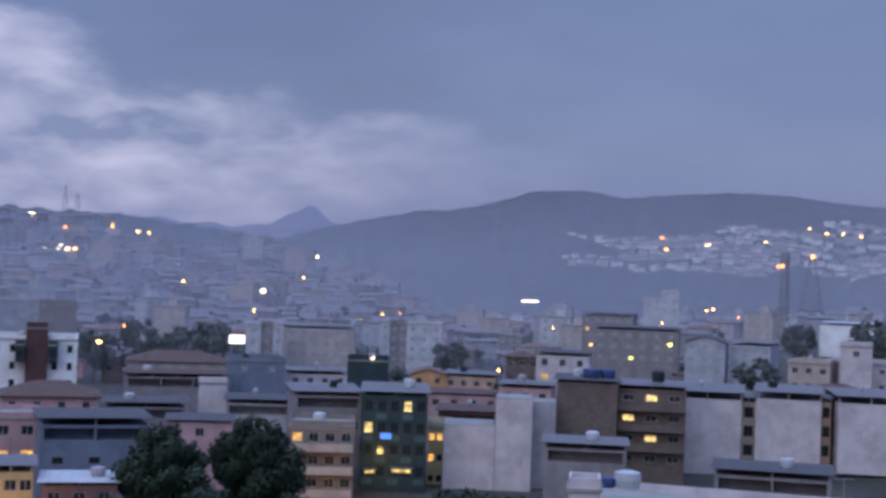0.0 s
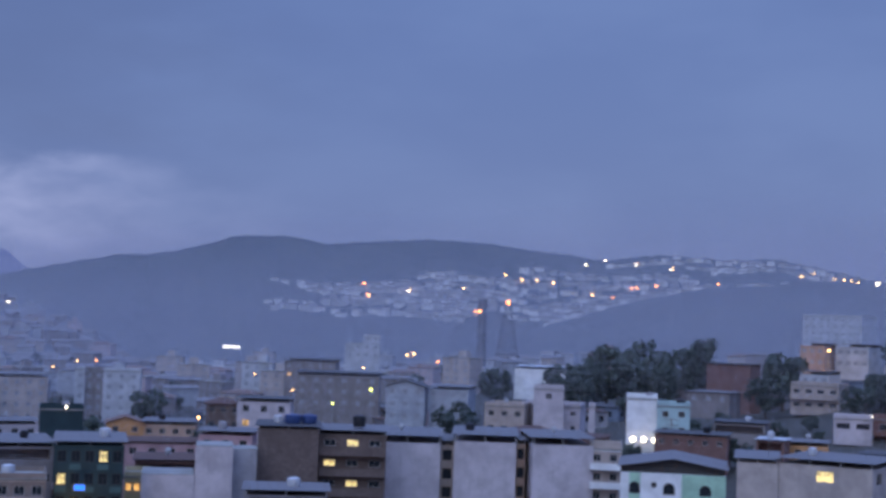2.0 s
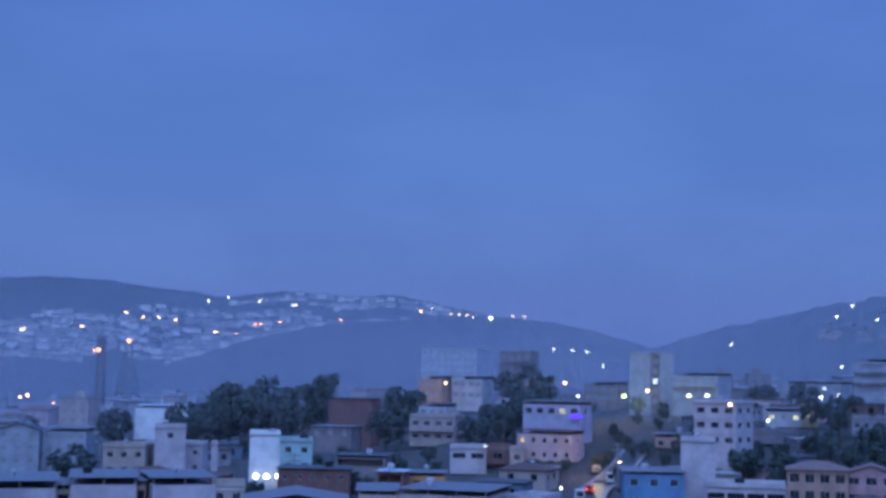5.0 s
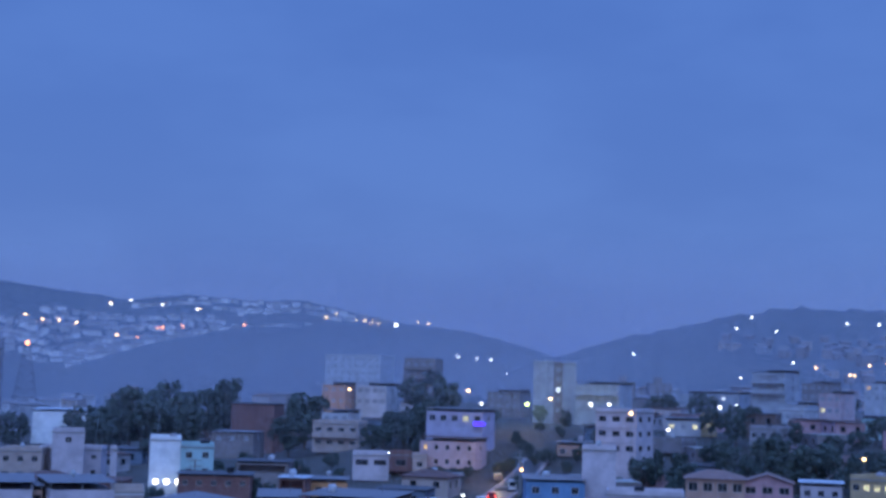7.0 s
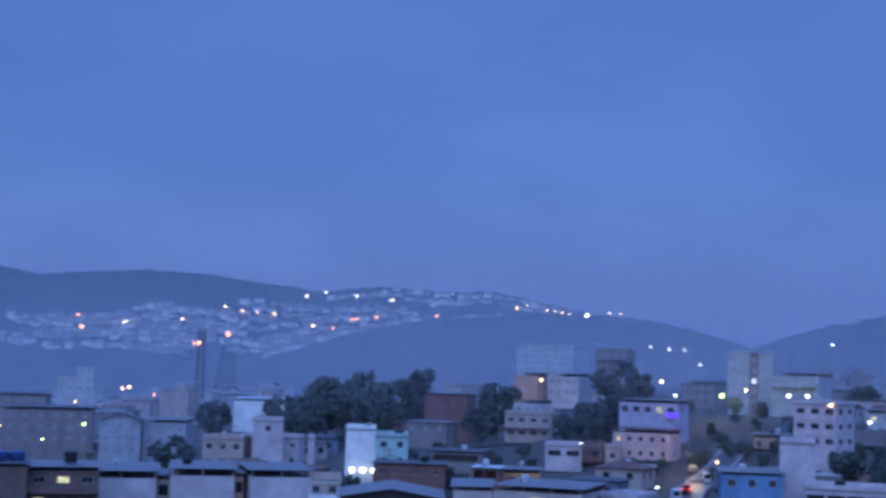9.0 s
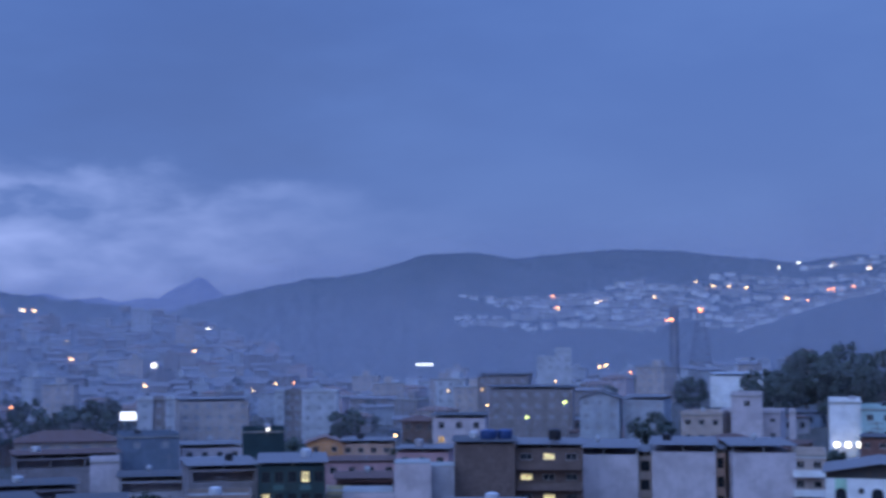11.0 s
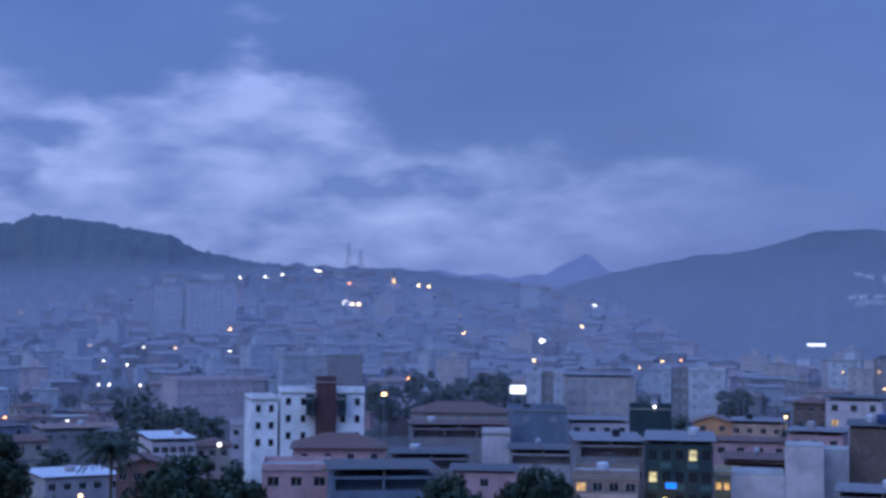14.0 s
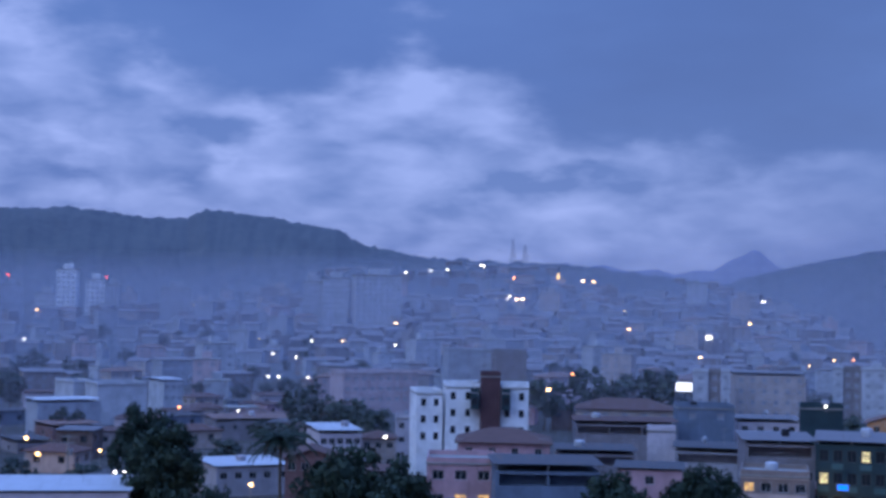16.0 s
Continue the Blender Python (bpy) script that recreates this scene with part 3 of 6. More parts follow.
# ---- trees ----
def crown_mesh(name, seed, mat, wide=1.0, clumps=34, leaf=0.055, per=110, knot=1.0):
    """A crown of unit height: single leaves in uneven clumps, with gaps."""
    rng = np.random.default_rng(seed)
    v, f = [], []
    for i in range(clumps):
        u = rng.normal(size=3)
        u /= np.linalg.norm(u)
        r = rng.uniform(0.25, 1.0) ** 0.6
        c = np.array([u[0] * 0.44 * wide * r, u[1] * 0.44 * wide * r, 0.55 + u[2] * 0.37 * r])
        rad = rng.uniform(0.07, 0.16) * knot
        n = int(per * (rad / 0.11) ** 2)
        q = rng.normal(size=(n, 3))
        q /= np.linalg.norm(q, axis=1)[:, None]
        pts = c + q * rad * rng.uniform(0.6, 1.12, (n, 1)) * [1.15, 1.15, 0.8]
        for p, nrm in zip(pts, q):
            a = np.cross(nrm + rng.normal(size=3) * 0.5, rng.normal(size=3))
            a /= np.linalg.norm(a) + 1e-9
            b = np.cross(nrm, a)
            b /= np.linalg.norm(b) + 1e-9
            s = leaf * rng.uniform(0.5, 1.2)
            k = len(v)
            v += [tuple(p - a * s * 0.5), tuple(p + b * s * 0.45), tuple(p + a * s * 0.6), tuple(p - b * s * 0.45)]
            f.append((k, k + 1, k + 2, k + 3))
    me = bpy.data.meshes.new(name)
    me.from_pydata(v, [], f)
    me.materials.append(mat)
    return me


def trunk_mesh(seed):
    rng = np.random.default_rng(seed)
    s = Shape()
    p = Vector((0, 0, -0.03))
    for i in range(3):
        q = p + Vector((rng.uniform(-0.02, 0.02), rng.uniform(-0.02, 0.02), 0.15))
        s.tube(p, q, 0.03 - 0.006 * i, 0.024 - 0.006 * i, 7)
        p = q
    for i in range(7):
        a = 2 * math.pi * i / 7 + rng.uniform(-0.3, 0.3)
        z = rng.uniform(0.28, 0.42)
        q = Vector((0.25 * math.cos(a), 0.25 * math.sin(a), z + rng.uniform(0.15, 0.35)))
        s.tube((0, 0, z), q, 0.012, 0.004, 5)
    return s.mesh("trunk", BARK)


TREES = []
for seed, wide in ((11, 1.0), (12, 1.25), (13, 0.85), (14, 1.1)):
    TREES.append((crown_mesh("crown", seed, LEAF, wide, 110, 0.042, 130, 0.72), crown_mesh("crown", seed + 20, LEAF_HAZED, wide, 60, 0.07, 50, 0.75), crown_mesh("crown", seed + 40, LEAF_HAZED_FAR, wide, 40, 0.10, 30, 0.8), trunk_mesh(seed)))


def tree(az, d, top, variety=0, far=False, wide=1.0, name="tree", label="leafy dark green broadleaf tree", group=""):
    z0 = land_z(az, d)
    h = max(3.0, top - z0)
    t = new(name)
    t.matrix_basis = pose(*spot(az, d), 0, 0, (az * 53 + d * 7) % 360) @ Matrix.Diagonal((h * wide * 0.78, h * wide * 0.78, h, 1))
    tagged(t, label, "tree", group)
    near_crown, far_crown, distant_crown, trunk = TREES[variety % 4]
    part("trunk", trunk, None, t)
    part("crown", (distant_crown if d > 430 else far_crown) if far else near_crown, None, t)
    return t


def grove(az0, az1, d0, d1, n, h0, h1, seed, label="dark green tree in a thick grove"):
    rng = random.Random(seed)
    for i in range(n):
        az, d = az0 + (az1 - az0) * (i + rng.random()) / n, rng.uniform(d0, d1)
        tree(az, d, land_z(az, d) + rng.uniform(h0, h1), rng.randrange(4), True, rng.uniform(0.8, 1.15), label=label, group="trees of the grove")


def palm(az, d, top, label="tall palm with drooping dark fronds"):
    z0 = land_z(az, d)
    h = top - z0
    t = tagged(new("palm_tree"), label, "palm tree")
    t.matrix_basis = stand(az, d, z0)
    s = Shape()
    for i in range(6):
        s.tube((0.1 * math.sin(i), 0, h * 0.86 * i / 6), (0.1 * math.sin(i + 1), 0, h * 0.86 * (i + 1) / 6), 0.26 - 0.02 * i, 0.24 - 0.02 * i, 8)
    part("trunk", s, BARK, t)
    rng = random.Random(5)
    for i in range(26):
        a, up, ln = 2 * math.pi * i / 26 + rng.uniform(-0.15, 0.15), rng.uniform(-0.2, 1.1), rng.uniform(3.0, 4.4)
        f = Shape()
        last = Vector((0, 0, h * 0.86))
        for k in range(9):
            u = (k + 1) / 9
            q = Vector((math.cos(a) * ln * u, math.sin(a) * ln * u, h * 0.86 + up * ln * u * 0.9 - 1.5 * u * u * ln * 0.5))
            f.tube(last, q, 0.03, 0.02, 4, caps=False)
            sidew = Vector((-math.sin(a), math.cos(a), 0))
            for sg in (-1, 1):
                for o in (0.0, 0.33, 0.66):
                    p = last.lerp(q, o)
                    e = p + sidew * sg * 1.0 * (1.15 - u) + (q - last) * 0.9 + Vector((0, 0, -0.35))
                    f.face([p, p.lerp(q, 0.6), e])
            last = q
        part("frond", f, LEAF, t)
    return t


# ---- street furniture and small things ----
def street_lamp(az, d, z, bulb=None, r=0.3, pole=True, label="lit street lamp on a steel pole", group="street lamps", name="street_lamp"):
    z0 = land_z(az, d) if pole else z - 1.0
    t = tagged(new(name), label, "street lamp", group)
    t.matrix_basis = stand(az, d, z0)
    h = max(1.0, z - z0)
    r = r * 0.84
    part("pole", Shape().tube((0, 0.6, 0), (0, 0.6, h + 0.2), 0.09, 0.06, 6), STEEL, t)
    part("arm", Shape().tube((0, 0.6, h + 0.15), (0, -0.1, h + 0.25 + r), 0.05, 0.04, 5), STEEL, t)
    part("lamp_head", Shape().box(-r * 1.1, r * 1.1, -r, r, h + r * 0.82, h + r * 0.82 + 0.1), STEEL, t)
    part("bulb", Shape().ball((0, 0, h), r, 10, 0.8), bulb or BULB_WARM, t, "glowing lamp")
    return t


def point(az, d, z, watts, col, size=0.5):
    ob = new("lamp_light", bpy.data.lights.new("lamp_light", "POINT"))
    ob.data.energy, ob.data.color, ob.data.shadow_soft_size = watts, col, size
    ob.location = spot(az, d, z)
    return ob


def water_tank(az, d, z, r=0.9, h=1.2, mat=None, label="round plastic water tank on the roof"):
    t = tagged(new("water_tank"), label, "water tank")
    t.matrix_basis = stand(az, d, z)
    s = Shape().tube((0, 0, 0), (0, 0, h * 0.5), r * 0.88, r, 16).tube((0, 0, h * 0.5), (0, 0, h * 0.9), r, r * 0.97, 16)
    part("tank", s, mat or TANK_BLUE, t)
    part("lid", Shape().tube((0, 0, h * 0.905), (0, 0, h), r * 0.93, r * 0.5, 16), mat or TANK_BLUE, t)
    return t


def car(az, d, turn, body, tail=True, z=None, label="parked car on the climbing street", van=False):
    t = tagged(new("van" if van else "car"), label, "van" if van else "car")
    t.matrix_basis = stand(az, d, z, turn)
    h = 2.1 if van else 1.45
    s = Shape().box(-0.86, 0.86, -2.1, 2.1, 0.3, 0.85)
    for y0, y1, k in ((-1.7, 1.2, 0.74),) if not van else ((-2.05, 1.5, 0.8),):
        c = [(-0.84, y0, 0.85), (0.84, y0, 0.85), (0.84, y1 + 0.4, 0.85), (-0.84, y1 + 0.4, 0.85)]
        e = [(-k, y0 + 0.35, h), (k, y0 + 0.35, h), (k, y1 - 0.3, h), (-k, y1 - 0.3, h)]
        s.face(e)
        for i in range(4):
            s.face([c[i], c[(i + 1) % 4], e[(i + 1) % 4], e[i]])
    part("body", s, body, t)
    part("rear_window", rear_pane(van, h), GLASS, t)
    for x in (-0.8, 0.8):
        for y in (-1.3, 1.3):
            part("wheel", Shape().tube((x - 0.1, y, 0.32), (x + 0.1, y, 0.32), 0.32, 0.32, 12), RUBBER, t)
        part("tail_light", Shape().box(x * 0.85 - 0.14, x * 0.85 + 0.14, -2.16, -2.104, 0.6, 0.8), BULB_RED if tail else MAROON, t)
    return t


def rear_pane(van, h):
    y = -2.06 if van else -1.72
    return Shape().box(-0.6, 0.6, y, y + 0.03, 0.95, h - 0.2)


def tv_antenna(az, d, z):
    t = tagged(new("tv_antenna"), "thin rooftop television antenna", "antenna", "antennas on the roofs")
    t.matrix_basis = stand(az, d, z, (az * 77) % 60)
    part("mast", Shape().tube((0, 0, 0), (0, 0, 2.6), 0.035, 0.03, 5), STEEL, t)
    part("boom", Shape().tube((-0.7, 0, 2.5), (0.7, 0, 2.5), 0.025, None, 4), STEEL, t)
    for k in range(5):
        part("element", Shape().tube((-0.6 + 0.3 * k, -0.4, 2.53), (-0.6 + 0.3 * k, 0.4, 2.53), 0.018, None, 4), STEEL, t)


def satellite_dish(az, d, z):
    t = tagged(new("satellite_dish"), "pale grey satellite dish on a roof", "satellite dish", "dishes on the roofs")
    t.matrix_basis = stand(az, d, z, 35)
    part("pole", Shape().tube((0, 0, 0), (0, 0, 0.8), 0.04, None, 5), STEEL, t)
    s = Shape()
    rings = [[(r * math.cos(a), -0.1 - 0.18 * (1 - (r / 0.55) ** 2) + 0.35, 0.95 + r * math.sin(a)) for a in [2 * math.pi * i / 14 for i in range(14)]] for r in (0.02, 0.3, 0.55)]
    for p, q in zip(rings, rings[1:]):
        for i in range(14):
            s.face([p[i], p[(i + 1) % 14], q[(i + 1) % 14], q[i]])
    part("dish", s, TIN_WHITE, t)
    part("arm", Shape().tube((0, 0.3, 0.5), (0, -0.35, 0.9), 0.02, None, 4), STEEL, t)


# ---- the near town ----

# foot of the window: white flat roof
house(12.14, 95, 22.8, 14.75, depth=9.0, wall=WHITE, rows=1, cols=6, turn=-5, label="long white building with a flat parapet roof")
house(5.97, 91, 2.0, 16.75, depth=3.0, turn=0, wall=WHITE, rows=0, cols=1, side=0, label="raised white parapet block of the flat roof")

# the flats with blank side walls
house(10.67, 230, 10.7, 12.2, depth=16.0, wall=WHITE, rows=0, cols=1, roof="tin", gap=1.15, side=0, name="apartment_block", category="apartment building", label="stained white apartment block wing under a zinc roof")
house(12.28, 233, 2.2, 11.8, depth=12.0, wall=CREAM, rows=4, cols=1, roof="tin", side=0, size=(1.5, 1.7), frame_mat=FRAME_DARK, name="stairwell_bay", category="building", label="recessed dark stairwell bay with windows on every floor")
house(13.78, 230, 9.9, 12.7, depth=16.0, wall=WHITE, rows=0, cols=1, roof="tin", gap=1.15, side=0, name="apartment_block", category="apartment building", label="stained white apartment block wing under a zinc roof")
house(15.20, 233, 1.5, 12.4, depth=12.0, wall=PEACH, rows=4, cols=1, roof="tin", side=0, size=(1.1, 1.7), frame_mat=FRAME_DARK, name="stairwell_bay", category="building", label="recessed pink stairwell bay with windows on every floor")
house(16.87, 230, 9.8, 12.7, depth=15.0, wall=WHITE, rows=4, cols=1, front=False, roof="tin", gap=1.15, side=3, turn=9, name="apartment_block", category="apartment building", label="stained white apartment block wing with side windows and a zinc roof")
house(18.55, 231, 5.2, 12.2, depth=9.0, wall=CREAM, rows=4, cols=2, roof="flat", side=0, balcony=(0, 1, 2, 3), trim=FRESH, name="apartment_block", category="apartment building", label="cream and white apartment wing with stacked balconies")

# brown brick block and its neighbours
house(5.95, 212, 8.9, 15.1, depth=11.0, wall=BROWN, rows=0, cols=1, roof="tin", side=0, gap=0.4, roof_mat=TIN_DARK, name="brick_building", category="building", label="bare brown brick building with a blank side wall")
house(8.50, 215, 10.1, 14.3, depth=11.0, wall=BROWN, rows=4, cols=3, roof="tin", side=0, gap=0.6, lit={(1, 0), (0, 1), (1, 2)}, lit_mat=LIT_PALE, size=(1.7, 1.0), balcony=(0, 1, 2), trim=BROWN, name="brick_building", category="building", label="brown brick building with balconies and lit windows")
house(1.32, 203, 7.2, 9.0, depth=9.0, wall=WHITE, rows=0, cols=1, side=0, roof="plain", label="blank white end wall of a low building")
house(3.08, 203.2, 5.2, 13.0, depth=8.0, wall=WHITE, rows=0, cols=1, side=0, roof="plain", label="taller blank white end wall beside the low one")
house(4.25, 207, 3.6, 12.3, depth=7.0, wall=GREY, rows=3, cols=1, front=False, side=0, roof="plain", label="grey rear wing of the white building")
house(1.30, 216, 9.5, 9.6, depth=10.0, wall=BRICK, rows=1, cols=3, side=1, roof="tin", gap=0.25, roof_mat=TILE, loggia=(0,), label="old brick house under rust red sheets")
house(5.96, 185, 10.5, 8.5, depth=8.0, wall=DIM, rows=1, loggia=(0,), cols=3, roof="tin", side=1, label="low shed with a rusted zinc roof")
house(13.25, 165, 12.8, 8.8, depth=8.0, wall=DIM, rows=1, loggia=(0,), cols=4, roof="tin", roof_mat=TIN_DARK, side=1, label="low workshop with a dark sheet roof")

# green clad corner building and the terraces beside it
house(-1.68, 198, 9.0, 13.3, depth=14.0, wall=TEAL, rows=5, cols=5, size=(1.15, 1.5), frame_mat=FRAME_DARK, roof="tin", side=0, gap=0.5, lit={(0, 1), (3, 0)}, lit_mat=LIT_PALE, name="corner_building", category="building", label="dark green tiled corner building under a zinc roof")
for c in range(5):
    for k in range(4):
        if (c + k) % 2:
            panel = tagged(new("tile_panel"), "teal tile panel on the corner building", "panel", "panels of the corner building")
            panel.matrix_basis = stand(-1.68, 197.9, 13.3 - 2.95 - 3.0 * k)
            part("sheet", Shape().box(-4.4 + 1.8 * c, -2.9 + 1.8 * c, 0.0, 0.09, -0.35, 0.45), PANEL, panel)
house(-4.36, 206, 9.6, 12.3, depth=13.0, turn=6, wall=DIM, rows=2, cols=4, size=(1.6, 1.0), loggia=(0,), roof="tin", side=0, gap=0.6, frame_mat=FRAME_DARK, name="building", category="building", label="dirty grey building under a broad zinc roof")
house(-4.56, 190, 8.6, 9.5, depth=9.0, wall=SAND, rows=4, cols=4, roof="flat", side=1, size=(1.3, 1.2), lit={(0, 0)}, balcony=(0, 1, 2), trim=CREAM, name="apartment_block", category="apartment building", label="worn cream building with two rows of balconies")
house(0.15, 207, 3.5, 8.1, depth=8.0, wall=BUTTER, rows=3, cols=3, side=0, trim=BUTTER, lit={(0, 0), (1, 0), (2, 0), (0, 1)}, size=(0.9, 1.1), label="narrow yellow house with lit windows")
house(1.04, 245, 12.6, 9.8, depth=9.0, wall=PINK, rows=1, cols=4, roof="tin", gap=0.3, roof_mat=TILE, side=1, label="pink house under clay coloured sheets")

# left foreground
house(-13.36, 175, 12.8, 10.8, depth=10.0, wall=SLATE, rows=2, loggia=(0,), cols=3, size=(1.3, 0.8), roof="tin", roof_mat=TIN_DARK, side=1, gap=0.9, turn=6, frame_mat=FRAME_DARK, label="blue grey house with a dark sheet roof over a terrace")
house(-16.83, 182, 8.7, 10.7, depth=10.0, wall=PINK, rows=3, size=(1.5, 1.2), cols=3, side=1, lit={(2, 1), (1, 1)}, label="salmon pink house with a lit ground floor")
house(-9.37, 196, 8.7, 9.1, depth=8.0, wall=PINK, rows=1, cols=1, side=1, roof="tin", gap=0.3, roof_mat=TIN_DARK, label="pink house with a blank upper wall")
house(-15.15, 205, 13.2, 11.5, depth=11.0, wall=PINK, rows=2, cols=4, roof="hip", size=(1.0, 1.4), side=2, label="pale pink house with a red hipped tile roof")
house(-13.87, 148, 7.4, 7.8, depth=7.0, wall=BRICK, rows=1, cols=3, roof="tin", roof_mat=TIN_WHITE, side=1, gap=0.3, label="small dark red house with a pale zinc roof")
house(-16.46, 150, 4.4, 8.8, depth=7.0, wall=YELLOW, rows=1, cols=3, roof="tin", side=1, lit={(0, 0)}, label="small yellow house lit by a street lamp")
house(-18.12, 255.8, 4.6, 15.2, depth=10.0, turn=8, wall=FRESH, rows=3, cols=2, size=(0.9, 1.3), side=2, frame_mat=FRAME_DARK, name="apartment_block", category="apartment building", label="lower white wing with dark windows")
house(-16.6, 255, 7.9, 16.5, depth=11.0, turn=4, wall=FRESH, rows=3, cols=3, size=(0.9, 1.3), side=2, frame_mat=FRAME_DARK, name="apartment_block", category="apartment building", label="new white apartment building with dark windows")
house(-14.75, 255, 5.1, 16.5, depth=11.0, wall=FRESH, rows=3, cols=2, size=(0.9, 1.3), side=2, frame_mat=FRAME_DARK, name="apartment_block", category="apartment building", label="white wing with a balcony beside the maroon stair shaft")
house(-15.71, 254, 3.6, 18.5, depth=8.0, wall=MAROON, rows=0, cols=1, side=0, name="stair_tower", category="building", label="dark maroon stair tower between white wings")
for az in (-16.33, -15.08):
    house(az, 252.4, 1.5, 15.7, depth=3.0, base=12.9, wall=TEAL, rows=1, cols=1, size=(1.1, 1.3), side=0, frame_mat=FRAME_DARK, name="glazed_bay", category="bay window", label="dark green glazed bay of the white building")
house(-10.31, 262, 18.2, 10.1, depth=10.0, turn=5, wall=DIM, rows=1, loggia=(0,), cols=4, size=(1.6, 0.8), pane=HAZED_PANE, roof="tin", roof_mat=TILE, side=1, frame_mat=FRAME_DARK, label="low grey house with a clay coloured roof")
house(-10.37, 290, 19.4, 11.1, depth=12.0, wall=CREAM, rows=1, cols=5, pane=HAZED_PANE, roof="hip", roof_mat=TILE, side=1, label="broad low house with a faded tile roof")
house(-8.93, 235, 4.5, 11.2, depth=4.0, wall=WHITE, rows=1, cols=1, side=0, front=False, label="white boundary wall of a terrace")
house(-7.18, 275, 10.5, 12.5, depth=10.0, turn=7, wall=SLATE, rows=1, cols=2, pane=HAZED_PANE, side=0, label="blue grey painted house with a flat roof")
house(-11.48, 220, 11.9, 8.7, depth=9.0, turn=4, wall=DIM, rows=2, loggia=(0,), cols=4, roof="tin", roof_mat=TIN_DARK, side=1, label="grey house with a rusty sheet roof")
house(-7.05, 225, 10.5, 9.1, depth=9.0, wall=GREY, rows=1, loggia=(0,), cols=3, roof="tin", roof_mat=TIN_DARK, side=1, label="grey terrace house under dark sheets")
house(-2.82, 240, 6.9, 15.3, depth=6.0, wall=TEAL, rows=0, cols=1, side=0, name="hedge_box", category="shed", label="dark green netted box on a rooftop")
house(-4.81, 285, 11.8, 9.7, depth=9.0, turn=7, wall=WHITE, rows=1, cols=4, side=1, roof="tin", label="long white low house with a zinc roof")
house(-0.40, 300, 7.7, 9.4, depth=9.0, wall=ORANGE, rows=1, cols=2, side=1, roof="gable", roof_mat=TILE_PALE, label="orange house with a clay tile roof")
house(1.28, 300, 10.7, 9.1, depth=9.0, turn=-4, wall=PEACH, rows=1, cols=4, side=1, roof="tin", label="peach house with a zinc roof, lit by a lamp")
house(3.36, 305, 7.2, 13.5, depth=9.0, wall=BROWN, rows=2, cols=3, side=1, roof="hip", label="brown house with a dark hipped roof")
house(4.93, 300, 11.0, 14.3, depth=9.0, turn=-5, wall=WHITE, rows=2, cols=3, side=1, roof="tin", roof_mat=TIN_DARK, lit={(0, 1)}, size=(1.3, 1.4), label="white house with one warm lit window")
house(3.48, 245, 9.0, 11.4, depth=8.0, turn=-7, wall=PINK, rows=1, cols=3, side=1, roof="tin", label="low house with arched openings")

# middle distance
house(-7.43, 385, 4.0, 15.1, depth=9.0, wall=PALE, rows=3, cols=1, side=1, name="apartment_block", category="apartment building", pane=HAZED_PANE, label="pale pink slab of flats")
house(-6.89, 386, 3.3, 15.2, depth=9.0, wall=UMBER, rows=3, cols=1, side=1, name="apartment_block", category="apartment building", pane=HAZED_PANE, label="dark red stair tower of the flats")
house(-6.46, 385, 2.4, 15.3, depth=9.0, wall=PALE, rows=3, cols=1, side=1, name="apartment_block", category="apartment building", pane=HAZED_PANE, label="pale slab of flats")
house(-4.74, 400, 18.8, 14.2, depth=12.0, turn=7, wall=TAN, rows=4, cols=6, side=2, roof="tin", name="apartment_block", category="apartment building", pane=HAZED_PANE, label="beige apartment building with rows of windows")
house(-2.20, 420, 2.8, 15.7, depth=9.0, wall=PALE, rows=4, cols=1, side=1, name="apartment_block", category="apartment building", pane=HAZED_PANE, label="white end of the flats")
house(-1.67, 421, 5.0, 15.6, depth=9.0, wall=UMBER, rows=4, cols=2, side=1, name="apartment_block", category="apartment building", pane=HAZED_PANE, label="brown middle of the flats")
house(-0.62, 420, 10.4, 15.6, depth=9.0, turn=-4, wall=PALE, rows=4, cols=3, side=1, name="apartment_block", category="apartment building", pane=HAZED_PANE, label="white flats with small windows")
house(7.80, 385, 22.4, 17.5, depth=12.0, turn=-4, wall=UMBER, rows=3, cols=6, side=2, roof="tin", roof_mat=TIN_DARK, pane=HAZED_PANE, label="long brown building with dull windows")
house(10.52, 352, 9.5, 16.5, depth=12.0, turn=-5, wall=ASH, rows=3, cols=3, side=2, roof="gable", roof_mat=TIN_DARK, pane=HAZED_PANE, label="grey gabled warehouse with square windows")
house(12.25, 356, 9.9, 15.9, depth=12.0, turn=-10, wall=ASH, rows=2, cols=4, side=2, roof="tin", pane=HAZED_PANE, label="grey workshop with a zinc roof")
house(8.75, 560, 13.5, 24.6, depth=10.0, wall=PALE, rows=2, cols=4, side=1, roof="plain", pane=HAZED_PANE, label="white stepped building above the roofs")
house(9.1, 561, 6.5, 28.0, depth=8.0, wall=PALE, rows=2, cols=2, side=1, roof="plain", pane=HAZED_PANE, label="white upper block of the stepped building")
house(6.68, 470, 16.8, 19.0, depth=12.0, turn=-8, wall=UMBER, rows=2, cols=5, side=1, roof="tin", roof_mat=TIN_DARK, lit={(0, 1)}, pane=HAZED_PANE, label="dim long house under dark sheets")
house(15.95, 455, 17.5, 19.4, depth=14.0, turn=-8, wall=FRESH, rows=1, cols=3, front=False, side=0, roof="tin", roof_mat=TIN_WHITE, pane=HAZED_PANE, label="white shed with a pale sheet roof")
house(14.50, 292, 8.2, 15.3, depth=10.0, turn=-11, wall=CREAM, rows=3, cols=3, side=1, label="cream house with a flat terrace")
